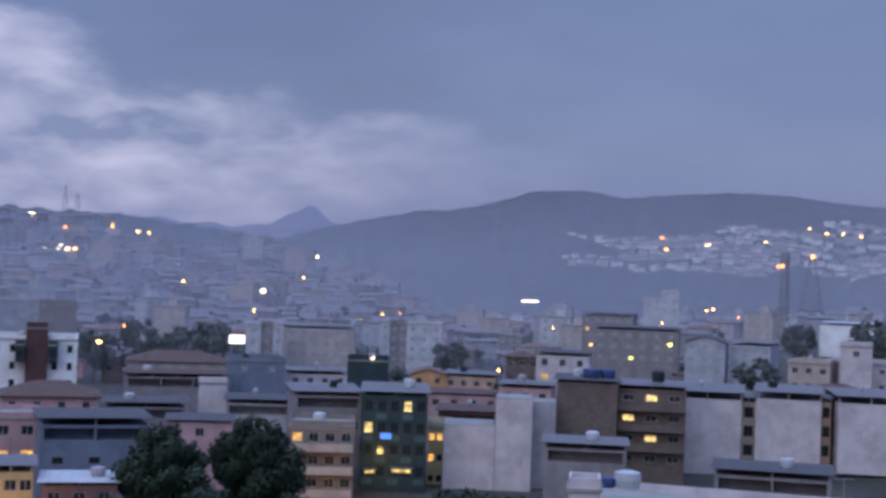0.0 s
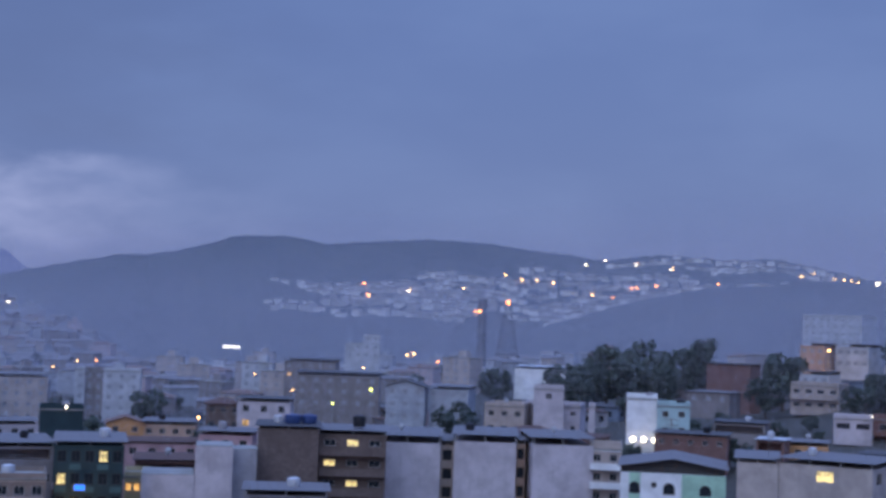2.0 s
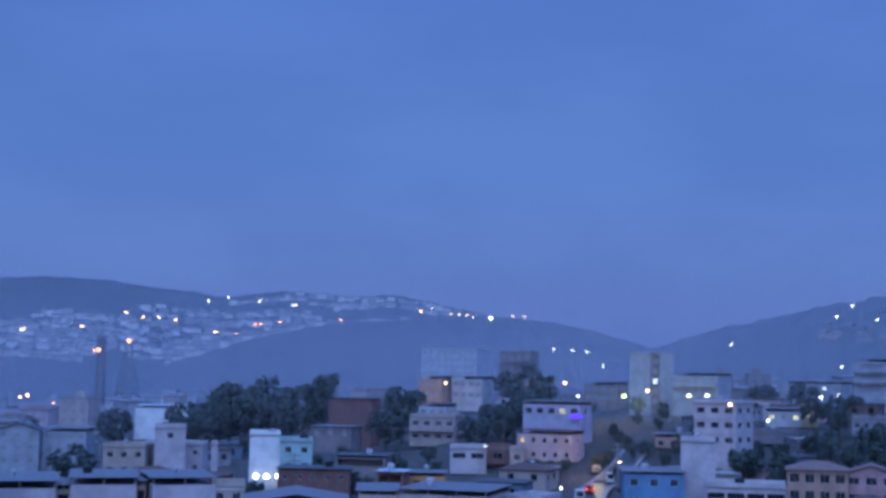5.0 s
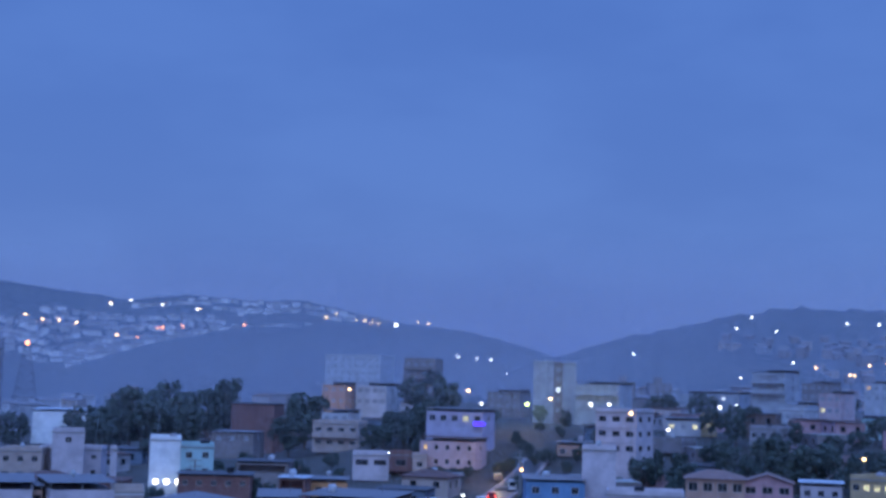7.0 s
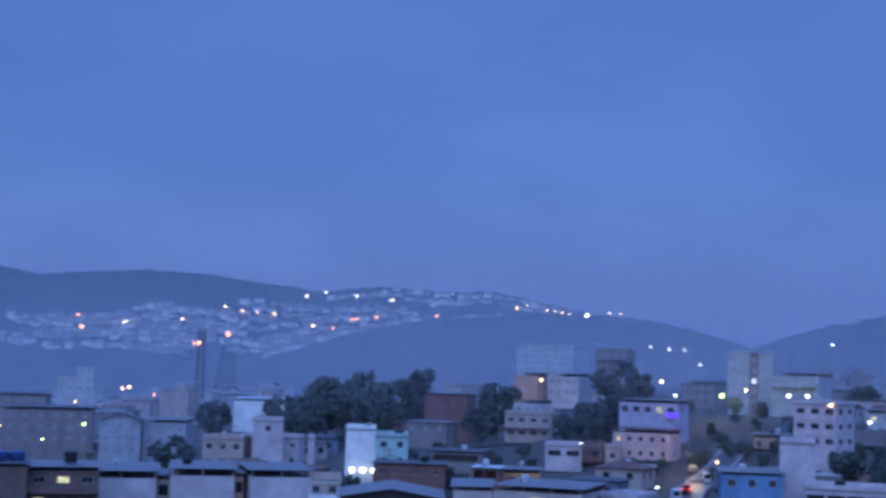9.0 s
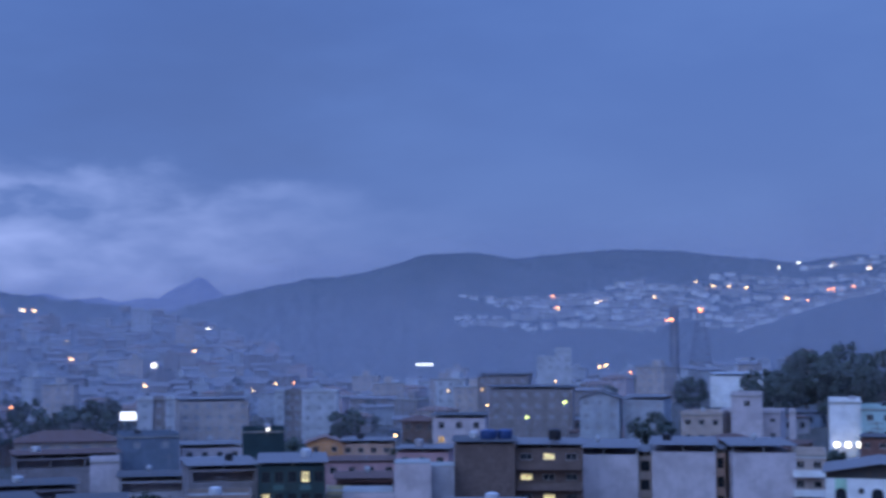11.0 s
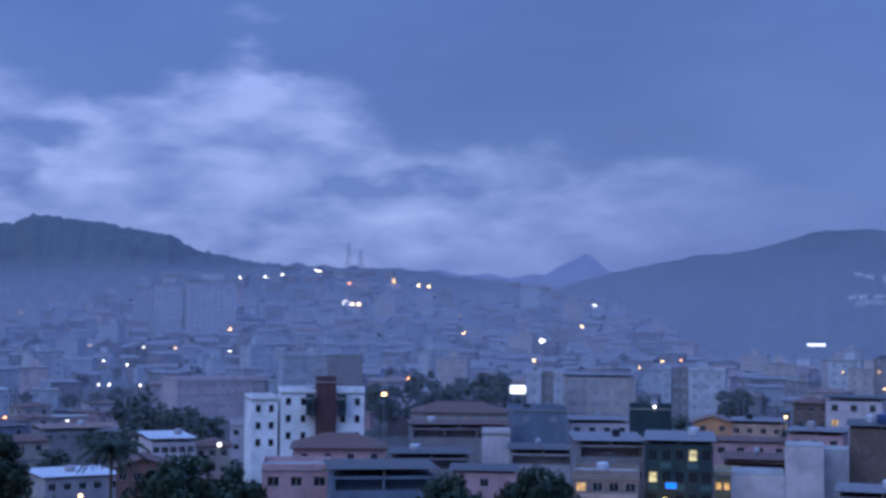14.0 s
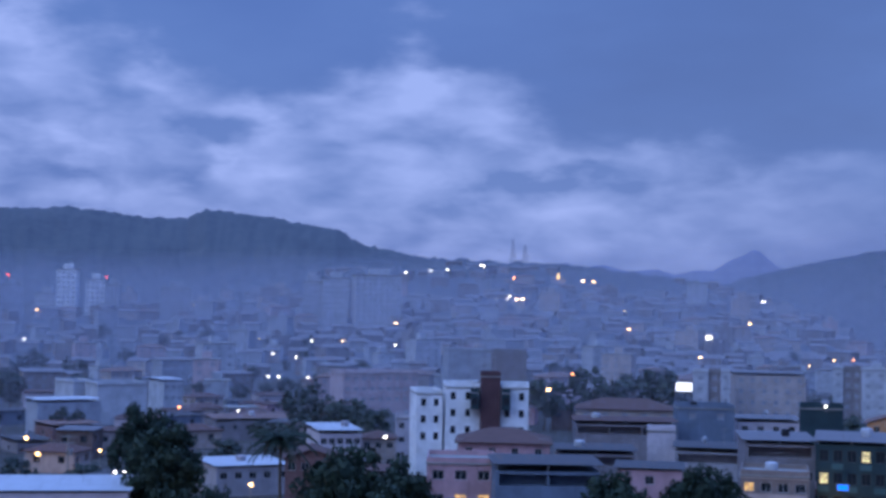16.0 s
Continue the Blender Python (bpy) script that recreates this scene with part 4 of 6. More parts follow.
house(16.25, 292, 6.1, 19.1, depth=7.0, wall=WHITE, rows=1, cols=1, side=0, label="white rooftop stair and tank house")
house(16.34, 298, 12.3, 15.4, depth=9.0, turn=-8, wall=WHITE, rows=3, cols=4, size=(1.0, 0.9), side=1, label="white house with small windows")
house(17.97, 290, 1.3, 16.0, depth=2.5, wall=WHITE, rows=0, cols=1, side=0, label="narrow white water tower wall")

# right: the climbing streets
# the brighter paint here includes the floodlight falling on the wall
house(19.93, 272, 5.7, 18.7, depth=9.0, wall=FRESH, rows=2, cols=2, side=1, front=False, label="white house with three floodlights on its wall")
house(21.17, 270, 6.0, 17.6, depth=9.0, wall=AQUA, rows=2, cols=2, side=1, label="aqua painted house beside the floodlights")
house(21.85, 256, 12.6, 13.4, depth=8.0, turn=-6, wall=BRICK, rows=1, cols=5, size=(1.0, 0.9), side=1, roof="tin", gap=0.3, roof_mat=TIN_DARK, label="bare red brick house with a dark sheet roof")
house(23.7, 284, 10.0, 14.2, depth=8.0, turn=-8, wall=UMBER, rows=1, cols=3, loggia=(0,), side=1, roof="tin", gap=0.4, roof_mat=TIN_DARK, label="dim shed with an open front under dark sheets")
house(24.9, 268, 5.0, 12.3, depth=6.0, turn=-10, wall=BRICK, rows=1, cols=2, loggia=(0,), side=1, roof="tin", gap=0.3, roof_mat=TIN_WHITE, label="small brick shed with a pale sheet roof")
house(24.35, 300, 7.9, 10.8, depth=8.0, turn=-20, wall=BRICK, rows=2, cols=3, side=1, roof="gable", roof_mat=TILE, label="red brick house with a tile roof")
house(26.34, 275, 7.2, 11.3, depth=7.0, wall=ORANGE, rows=1, cols=2, side=1, roof="tin", label="small orange house with a zinc roof")

def arched(s, x, z, w, h, y0, y1, n=8):
    """A plate with an arched head, its sill at height z."""
    ring = [(x - w / 2, z), (x + w / 2, z)] + [(x + w / 2 * math.cos(math.pi * k / n), z + h - w / 2 + w / 2 * math.sin(math.pi * k / n)) for k in range(n + 1)]
    s.face([(a, y0, b) for a, b in ring])
    for (a, b), (c, d) in zip(ring, ring[1:] + ring[:1]):
        s.face([(c, y0, d), (a, y0, b), (a, y1, b), (c, y1, d)])
    return s


def mint_house(az, d, top):
    """White and mint front with arched windows under a low sheet gable that stands open."""
    z0 = land_z(az, d) - 0.3
    t = tagged(new("house"), "white and mint green house with arched windows and sheet gable", "house")
    t.matrix_basis = stand(az, d, z0)
    built.append((stand(az, d, z0) @ Vector((0, 5, 0)), 15.2, 10.0))
    roofs.append(None)
    h, w = top - z0, 15.2
    part("wall", Shape().box(-w / 2, w / 2, 0, 10, 0, h), FRESH, t)
    part("painted_band", Shape().box(-6.3, -4.7, -0.04, -0.004, 0.2, h), MINT, t, "mint green painted strip")
    part("painted_wall", Shape().box(1.3, w / 2 + 0.03, -0.04, -0.004, 0.2, h), MINT, t, "mint green painted half")
    for x, z, ww, wh in ((-5.5, h - 3.0, 1.6, 1.7), (-0.5, h - 3.0, 1.7, 1.7), (4.7, h - 3.0, 1.7, 1.6), (-5.5, h - 6.2, 1.5, 1.6), (-0.5, h - 6.2, 1.5, 1.6), (4.7, h - 6.2, 1.5, 1.6)):
        win = part("window", arched(Shape(), x, z, ww, wh, -0.12, -0.04), FRAME_DARK, t)
        part("pane", arched(Shape(), x, z + 0.12, ww - 0.25, wh - 0.25, -0.15, -0.121), GLASS, win)
    part("round_window", Shape().tube((-2.7, -0.1, h - 1.7), (-2.7, -0.004, h - 1.7), 0.42, None, 14), FRAME_DARK, t)
    # a dark sheet set back in the gap imitates the shade there
    gable = Shape()
    gable.face([(-w / 2 + 0.1, 0.9, h), (w / 2 - 0.1, 0.9, h), (w / 2 - 0.1, 0.9, h + 0.85), (0, 0.9, h + 2.1), (-w / 2 + 0.1, 0.9, h + 0.85)])
    part("gable_cladding", gable, TIN_DARK, t, "dark sheet standing for shade under the gable")
    for sx in (-1, 1):
        q = Shape()
        for k in range(18):
            u, v = k / 18, (k + 1) / 18
            for p, e, zp, ze in ((u, (u + v) / 2, 0, 0.05), ((u + v) / 2, v, 0.05, 0)):
                xa, xb = sx * (w / 2 + 0.5) * p, sx * (w / 2 + 0.5) * e
                za, zb = h + 2.25 - 1.35 * p + zp, h + 2.25 - 1.35 * e + ze
                q.face([(xa, -0.6, za), (xb, -0.6, zb), (xb, 10.4, zb + 0.5), (xa, 10.4, za + 0.5)])
                q.face([(xa, -0.6, za - 0.09), (xb, -0.6, zb - 0.09), (xb, -0.6, zb), (xa, -0.6, za)])
        part("roof", q, TIN, t, "ribbed metal sheet")


mint_house(21.2, 213, 10.5)
house(24.44, 216, 5.9, 12.5, depth=13.0, wall=TAN, rows=2, cols=2, side=1, front=False, roof="tin", gap=0.6, label="tan building with a blank wall and zinc roof")
house(26.97, 214, 13.7, 12.7, depth=13.0, turn=-18, wall=TAN, rows=1, cols=1, size=(2.6, 1.6), side=2, roof="tin", gap=0.8, lit={(0, 0)}, lit_mat=LIT_PALE, front=True, label="wide worn tan building with one lit window")
house(30.14, 224, 6.1, 11.3, depth=9.0, turn=-22, wall=WHITE, rows=3, cols=4, size=(1.1, 1.6), side=1, lit={(1, 0)}, lit_mat=LIT_PALE, balcony=(1,), label="white house with balconies and a lit door")
house(27.99, 300, 7.6, 15.3, depth=8.0, wall=WHITE, rows=2, cols=2, size=(2.6, 1.1), side=1, frame_mat=FRAME_DARK, label="white upper storey with two wide dark windows")
house(29.17, 305, 4.9, 15.3, depth=8.0, wall=BRICK, rows=3, cols=1, size=(2.2, 1.4), side=1, balcony=(0, 1), label="brick house front with open balconies")
house(29.92, 303, 3.0, 15.0, depth=8.0, wall=CREAM, rows=3, cols=1, side=1, label="narrow cream house end")
house(30.88, 290, 7.2, 11.4, depth=8.0, wall=GREY, rows=2, cols=3, side=1, roof="tin", label="grey house with a shining zinc roof")
house(30.81, 330, 5.0, 11.3, depth=8.0, wall=DIM, rows=1, cols=2, side=1, roof="tin", label="small grey house with a zinc roof")
house(26.54, 340, 11.1, 20.6, depth=9.0, turn=-15, wall=CREAM, rows=2, cols=4, size=(1.5, 1.0), side=1, balcony=(0,), label="dull cream house with a deep balcony")
house(26.52, 352, 7.0, 23.0, depth=8.0, turn=-20, wall=PALE, rows=1, cols=3, side=1, roof="tin", roof_mat=TIN_DARK, pane=HAZED_PANE, label="cream upper storey under a dark roof")
house(26.42, 402, 6.7, 29.8, depth=9.0, turn=-20, wall=PEACH, rows=2, cols=3, side=1, roof="tin", pane=HAZED_PANE, label="peach house lit by a street lamp")
house(27.91, 404, 9.3, 29.8, depth=9.0, turn=-24, wall=PALE, rows=2, cols=4, side=1, size=(1.5, 1.2), roof="tin", roof_mat=TIN_DARK, pane=HAZED_PANE, label="white house with four square windows")
house(27.15, 640, 26.1, 42.5, depth=20.0, turn=-19, wall=PALE, rows=4, cols=8, side=2, name="apartment_block", category="apartment building", pane=HAZED_PANE, label="large pale block of flats in the mist")
house(29.81, 490, 11.0, 38.8, depth=10.0, turn=-17, wall=UMBER, rows=4, cols=4, side=2, balcony=(0, 1), name="apartment_block", category="apartment building", pane=HAZED_PANE, label="unfinished brown apartment building")
house(23.25, 371, 11.5, 24.3, depth=8.0, turn=-20, wall=BRICK, rows=0, cols=1, side=0, roof="tin", roof_mat=TIN_DARK, gap=0.2, pane=HAZED_PANE, label="windowless red brick house on the slope")
house(22.50, 345, 10.4, 17.9, depth=8.0, turn=-20, wall=UMBER, rows=1, cols=3, side=1, roof="tin", gap=0.2, pane=HAZED_PANE, label="low house with a pale zinc roof")
house(31.26, 322, 13.5, 24.5, depth=8.0, turn=-21, wall=LILAC, rows=1, cols=5, size=(1.5, 1.3), side=1, lit={(3, 0)}, lit_mat=LIT_PALE, roof="tin", label="lilac house with a violet lit balcony")
house(31.0, 308, 12.5, 18.4, depth=8.0, turn=-20, wall=ROSE, rows=2, cols=5, size=(0.9, 1.1), side=1, lit={(0, 0)}, roof="tin", roof_mat=TILE, label="pink house below the lilac one")
house(35.32, 236, 9.6, 15.0, depth=11.0, turn=4, wall=BLUE, rows=3, cols=3, side=2, roof="tin", gap=0.4, label="bright blue house with a zinc roof")
house(37.02, 240, 5.6, 20.1, depth=7.0, turn=0, wall=WHITE, rows=3, cols=2, front=False, side=1, label="white tower wing of the blue house")
house(38.84, 231, 12.2, 13.5, depth=9.0, turn=0, wall=WHITE, rows=3, cols=4, size=(2.7, 0.95), side=1, frame_mat=FRAME_DARK, label="long white house with wide dark windows")
house(36.31, 225, 8.1, 7.5, depth=9.0, wall=MAROON, rows=2, cols=4, side=1, roof="hip", label="house with a dark red tile roof")
house(37.66, 300, 9.2, 25.6, depth=9.0, turn=-24, wall=WHITE, rows=3, cols=3, size=(1.7, 1.1), side=2, trim=GREY, frame_mat=FRAME_DARK, label="white three storey house with wide windows")
house(34.77, 432, 6.1, 37.8, depth=10.0, wall=ASH, rows=5, cols=2, size=(1.1, 1.2), side=1, name="apartment_block", category="apartment building", pane=HAZED_PANE, label="grey tower of flats")
house(35.36, 433, 2.7, 37.6, depth=10.0, wall=UMBER, rows=5, cols=1, size=(1.3, 1.6), side=0, lit={(0, 2)}, lit_mat=LIT_WHITE, name="apartment_block", category="apartment building", pane=HAZED_PANE, label="dark stair shaft of the flats with one lit landing")
house(35.81, 432, 4.1, 37.6, depth=10.0, wall=ASH, rows=5, cols=1, size=(1.1, 1.2), side=1, name="apartment_block", category="apartment building", pane=HAZED_PANE, label="grey tower end of flats")
house(36.91, 420, 13.9, 31.8, depth=10.0, turn=-23, wall=ASH, rows=3, cols=5, side=1, size=(1.5, 1.2), roof="tin", roof_mat=TIN_DARK, balcony=(0,), pane=HAZED_PANE, label="lilac grey house with a roofed terrace")
house(43.56, 432, 10.5, 36.6, depth=10.0, turn=-24, wall=ASH, rows=3, cols=5, size=(2.0, 1.5), side=1, roof="tin", roof_mat=TIN_DARK, balcony=(0, 1), frame_mat=FRAME_DARK, pane=HAZED_PANE, label="grey house with glazed galleries")
house(44.40, 375, 7.0, 26.1, depth=9.0, turn=-24, wall=PALE, rows=3, cols=4, side=1, lit={(1, 1), (2, 1)}, lit_mat=LIT_WHITE, balcony=(0, 1), pane=HAZED_PANE, label="white house with lit balconies")
house(45.85, 385, 5.9, 30.8, depth=9.0, turn=-24, wall=ROSE, rows=3, cols=3, side=1, roof="tin", lit={(0, 1)}, lit_mat=LIT_PALE, pane=HAZED_PANE, label="pink three storey house")
house(47.75, 360, 9.0, 25.0, depth=9.0, wall=AQUA, rows=2, cols=4, side=1, roof="tin", lit={(1, 0)}, pane=HAZED_PANE, label="aqua house on the hillside")
house(41.53, 268, 10.6, 14.6, depth=9.0, wall=PEACH, rows=2, cols=4, size=(1.7, 1.6), side=1, roof="hip", roof_mat=TILE_PALE, label="peach house with arched verandah and tile roof")
house(43.52, 270, 9.0, 14.1, depth=9.0, wall=PINK, rows=2, cols=3, size=(1.9, 1.3), side=1, roof="gable", roof_mat=TILE_PALE, label="pink house with a tile roof")
house(43.36, 332, 6.6, 22.3, depth=9.0, turn=-24, wall=GREY, rows=3, cols=3, side=1, lit={(1, 2)}, lit_mat=LIT_WHITE, label="grey unpainted house on the hillside")
house(40.29, 350, 8.3, 23.3, depth=9.0, wall=PALE, rows=2, cols=3, side=1, roof="tin", lit={(0, 0), (2, 0)}, lit_mat=LIT_PALE, pane=HAZED_PANE, label="cream house with a lit balcony")
house(41.27, 352, 3.8, 24.3, depth=8.0, wall=YELLOW, rows=2, cols=1, size=(1.6, 1.4), side=1, lit={(0, 0)}, lit_mat=LIT_PALE, pane=HAZED_PANE, label="yellow lit house end")
house(39.65, 325, 7.3, 19.1, depth=8.0, turn=-24, wall=DIM, rows=2, cols=4, size=(1.7, 1.3), side=1, frame_mat=FRAME_DARK, label="dark house with open galleries")
house(36.04, 320, 7.7, 17.0, depth=7.0, wall=PEACH, rows=1, cols=3, side=1, roof="tin", label="low peach house on the green bank")
house(47.58, 265, 9.9, 15.5, depth=9.0, turn=-24, wall=YELLOW, rows=2, cols=5, side=1, lit={(1, 0), (2, 0), (3, 0)}, lit_mat=LIT_PALE, label="yellow house with a lit front")
house(45.53, 285, 7.7, 12.9, depth=8.0, wall=WHITE, rows=1, cols=3, side=1, roof="tin", roof_mat=TIN_WHITE, label="low white house with a pale roof")
house(41.23, 455, 20.7, 30.0, depth=9.0, turn=-24, wall=ASH, rows=2, cols=6, side=1, roof="tin", lit={(1, 0), (4, 0)}, lit_mat=LIT_WHITE, pane=HAZED_PANE, label="grey row house with white lit windows")
house(45.34, 480, 9.6, 34.2, depth=9.0, turn=-24, wall=UMBER, rows=2, cols=4, side=1, roof="tin", pane=HAZED_PANE, label="dim row house on the hill")
house(47.73, 450, 10.2, 34.3, depth=9.0, turn=-24, wall=PALE, rows=2, cols=4, side=1, roof="tin", lit={(0, 0)}, pane=HAZED_PANE, label="cream row house on the hill")
house(33.20, 470, 11.6, 28.7, depth=9.0, turn=-24, wall=UMBER, rows=2, cols=4, side=1, roof="tin", roof_mat=TIN_DARK, pane=HAZED_PANE, label="dim house beside the flats")
house(44.61, 400, 6.8, 27.7, depth=9.0, turn=-24, wall=ASH, rows=2, cols=3, side=1, roof="tin", pane=HAZED_PANE, label="grey house on the hillside")

# left: warehouses and the edge of the centre
house(-20.09, 420, 22.6, 11.3, depth=16.0, turn=16, wall=ROSE, rows=3, cols=9, size=(1.4, 1.0), side=1, name="school_building", category="building", pane=HAZED_PANE, label="long salmon building with rows of small windows")
house(-31.63, 385, 6.5, 9.6, depth=12.0, turn=24, wall=PALE, rows=1, cols=2, front=False, side=0, pane=HAZED_PANE, label="white warehouse end wall")
house(-30.22, 372, 12.6, 9.8, depth=14.0, wall=PALE, rows=1, cols=2, front=False, side=0, turn=14, pane=HAZED_PANE, label="white warehouse with a blank wall")
house(-32.19, 350, 15.3, 6.9, depth=9.0, turn=19, wall=ASH, rows=1, cols=4, side=0, roof="tin", roof_mat=TIN_WHITE, pane=HAZED_PANE, label="low store with a pale sheet roof")
house(-28.26, 400, 5.7, 9.3, depth=11.0, turn=23, wall=PALE, rows=2, cols=3, side=1, roof="tin", roof_mat=TIN_WHITE, pane=HAZED_PANE, label="cream store with a pale roof")
house(-32.58, 186, 17.6, 6.5, depth=14.0, wall=WHITE, rows=1, cols=6, front=False, side=0, roof="tin", roof_mat=TIN_WHITE, gap=0.3, turn=-6, name="long_shed", category="shed", label="long white metal roofed shed")
house(-21.65, 262, 7.7, 7.4, depth=14.0, turn=11, wall=WHITE, rows=1, cols=5, side=0, roof="tin", roof_mat=TIN_WHITE, name="pavilion", category="pavilion", label="open pavilion with a white metal roof")
house(-25.07, 232, 12.0, 4.6, depth=12.0, turn=17, wall=GREY, rows=1, cols=5, side=1, roof="tin", roof_mat=TIN_WHITE, gap=0.3, label="row of white walled houses with zinc roofs")
house(-18.97, 300, 5.3, 7.4, depth=8.0, wall=WHITE, rows=2, cols=2, side=1, label="small white house by the trees")
house(-25.04, 330, 18.1, 4.2, depth=12.0, turn=14, wall=DIM, rows=1, cols=6, side=1, roof="tin", roof_mat=TILE_PALE, label="low long house with a tiled roof")
house(-20.14, 270, 6.4, 6.0, depth=9.0, wall=CREAM, rows=2, cols=3, side=1, roof="hip", label="cream house with a tile roof")
house(-16.56, 430, 13.4, 18.2, depth=10.0, turn=10, wall=ASH, rows=4, cols=3, side=1, name="apartment_block", category="apartment building", pane=HAZED_PANE, label="plain grey apartment building")
house(-14.91, 424, 9.4, 18.2, depth=10.0, turn=8, wall=UMBER, rows=4, cols=1, front=False, side=1, name="apartment_block", category="apartment building", pane=HAZED_PANE, label="brown blank walled apartment building")
house(-33.47, 300, 6.8, 1.4, depth=10.0, turn=20, wall=DIM, rows=1, cols=4, side=1, roof="tin", roof_mat=TIN_DARK, label="dim house beside the lamp lit street")
house(-31.89, 330, 11.5, 2.8, depth=10.0, turn=24, wall=BRICK, rows=1, cols=4, side=1, roof="tin", roof_mat=TILE_PALE, label="red brick shed with a tiled roof")
house(-22.76, 210, 7.8, 8.4, depth=9.0, wall=BRICK, rows=1, cols=4, side=1, roof="gable", roof_mat=TILE, label="brick house with a clay tile roof")

# trees that stand alone
tree(-10.75, 150, 14.6, 0, wide=0.95)
tree(-7.16, 155, 15.0, 1, wide=0.8)
tree(-8.95, 140, 9.8, 2)
tree(-5.49, 145, 8.2, 3)
tree(2.00, 120, 13.8, 2, wide=1.2)
tree(-29.25, 205, 17.5, 0, wide=0.75)
tree(-28.40, 190, 15.8, 3, wide=0.9)
tree(-20.60, 150, 16.7, 1, wide=0.9)
tree(-21.94, 155, 15.3, 3, wide=0.8)
tree(-19.46, 148, 15.4, 2)
tree(-22.67, 310, 14.3, 1, True, 1.2)
tree(-21.31, 300, 13.3, 0, True)
tree(-20.29, 290, 11.1, 2, True)
tree(-10.79, 150, 13.7, 0, wide=0.9)
tree(-7.26, 155, 13.8, 1, wide=0.8)
tree(-13.53, 370, 15.4, 0, True)
tree(-11.52, 375, 17.4, 1, True)
tree(-9.40, 385, 17.7, 3, True, 1.2)
tree(-32.28, 340, 7.2, 1, True, 1.3)
tree(-34.42, 420, 12.1, 2, True, 1.2)
tree(-1.62, 262, 14.1, 2, True)
tree(0.49, 390, 14.3, 0, True)
tree(3.26, 270, 12.4, 1, True, 1.3)
tree(12.55, 330, 15.0, 1, True, 1.3)
tree(14.22, 400, 22.8, 0, True)
tree(15.49, 470, 21.9, 0, True)
tree(18.52, 385, 31.0, 0, True)
tree(19.95, 380, 31.1, 1, True)
tree(17.59, 370, 24.4, 2, True, 1.2)
tree(19.17, 360, 26.2, 3, True, 1.2)
tree(20.53, 365, 24.9, 1, True)
tree(21.47, 390, 30.6, 0, True)
tree(22.3, 380, 32.5, 2, True, 0.8)
tree(25.36, 372, 30.2, 0, True)
tree(24.71, 350, 23.0, 3, True, 1.2)
tree(30.15, 400, 35.7, 1, True, 1.2)
tree(30.99, 405, 32.4, 2, True)
tree(28.38, 330, 22.0, 0, True)
tree(29.26, 332, 24.0, 3, True, 1.2)
tree(29.92, 325, 19.2, 1, True)
tree(20.14, 290, 12.8, 2, True)
tree(39.56, 400, 31.3, 0, True)
tree(42.12, 345, 28.1, 1, True)
tree(41.90, 310, 21.7, 3, True)
tree(45.44, 300, 22.4, 0, True, 1.1)
tree(46.28, 298, 20.9, 1, True)
tree(44.59, 300, 18.9, 2, True)
tree(40.27, 285, 17.2, 2, True, 1.3)
tree(38.73, 290, 18.5, 0, True, 1.2)
tree(47.33, 305, 20.3, 3, True, 1.2)
tree(41.03, 430, 31.6, 3, True)
palm(-23.98, 162, 17.8)

# lamps
# this one stands for the white tube light on the netted roof box
street_lamp(-2.65, 239, 15.9, BULB_WHITE, 0.25, False)
street_lamp(-25.14, 170, 9.3, BULB_WARM, 0.30)
street_lamp(-33.32, 250, 4.9, BULB_WARM, 0.40)
street_lamp(-33.76, 265, 6.2, BULB_WARM, 0.42)
street_lamp(-31.00, 255, 4.9, BULB_WARM, 0.32)
street_lamp(-28.02, 330, 7.3, BULB_AMBER, 0.4)
street_lamp(-19.88, 250, 8.0, BULB_WHITE, 0.38)
street_lamp(-27.36, 225, 5.2, BULB_AMBER, 0.3)
street_lamp(-25.72, 350, 5.1, BULB_WHITE, 0.3)
street_lamp(-30.40, 200, 7.4, BULB_WHITE, 0.24)
street_lamp(-30.03, 200, 7.4, BULB_WHITE, 0.24)
street_lamp(-13.41, 330, 12.5, BULB_WARM, 0.5)
street_lamp(-12.45, 380, 14.1, BULB_AMBER, 0.5)
street_lamp(2.40, 270, 12.7, BULB_WARM, 0.3)
street_lamp(10.80, 480, 22.4, BULB_WARM, 0.5)
street_lamp(10.53, 480, 21.9, BULB_WARM, 0.45)
street_lamp(11.77, 470, 20.3, BULB_AMBER, 0.4)
street_lamp(7.64, 370, 10.8, BULB_GREEN, 0.4)
street_lamp(9.15, 375, 14.4, BULB_GREEN, 0.5)
street_lamp(-2.35, 480, 16.6, BULB_WARM, 0.35)
street_lamp(-1.63, 480, 17.0, BULB_AMBER, 0.4)
street_lamp(-3.25, 470, 14.8, BULB_WARM, 0.3)
street_lamp(8.79, 430, 18.5, BULB_WARM, 0.3)
street_lamp(6.05, 360, 14.3, BULB_WARM, 0.25)
street_lamp(4.53, 450, 15.0, BULB_WARM, 0.3)
street_lamp(27.04, 395, 28.7, BULB_WARM, 0.42)
street_lamp(31.79, 410, 29.1, BULB_WARM, 0.5)
street_lamp(34.14, 385, 25.9, BULB_GREEN, 0.7)
street_lamp(35.06, 390, 27.5, BULB_WARM, 0.5)
street_lamp(32.33, 390, 25.6, BULB_WHITE, 0.4)
street_lamp(33.97, 285, 14.1, BULB_WARM, 0.3)
street_lamp(31.68, 250, 11.4, BULB_WHITE, 0.25)
street_lamp(36.67, 350, 26.7, BULB_WHITE, 0.5)
street_lamp(37.38, 350, 26.8, BULB_WHITE, 0.5)
street_lamp(38.25, 296, 25.6, BULB_WARM, 0.42)
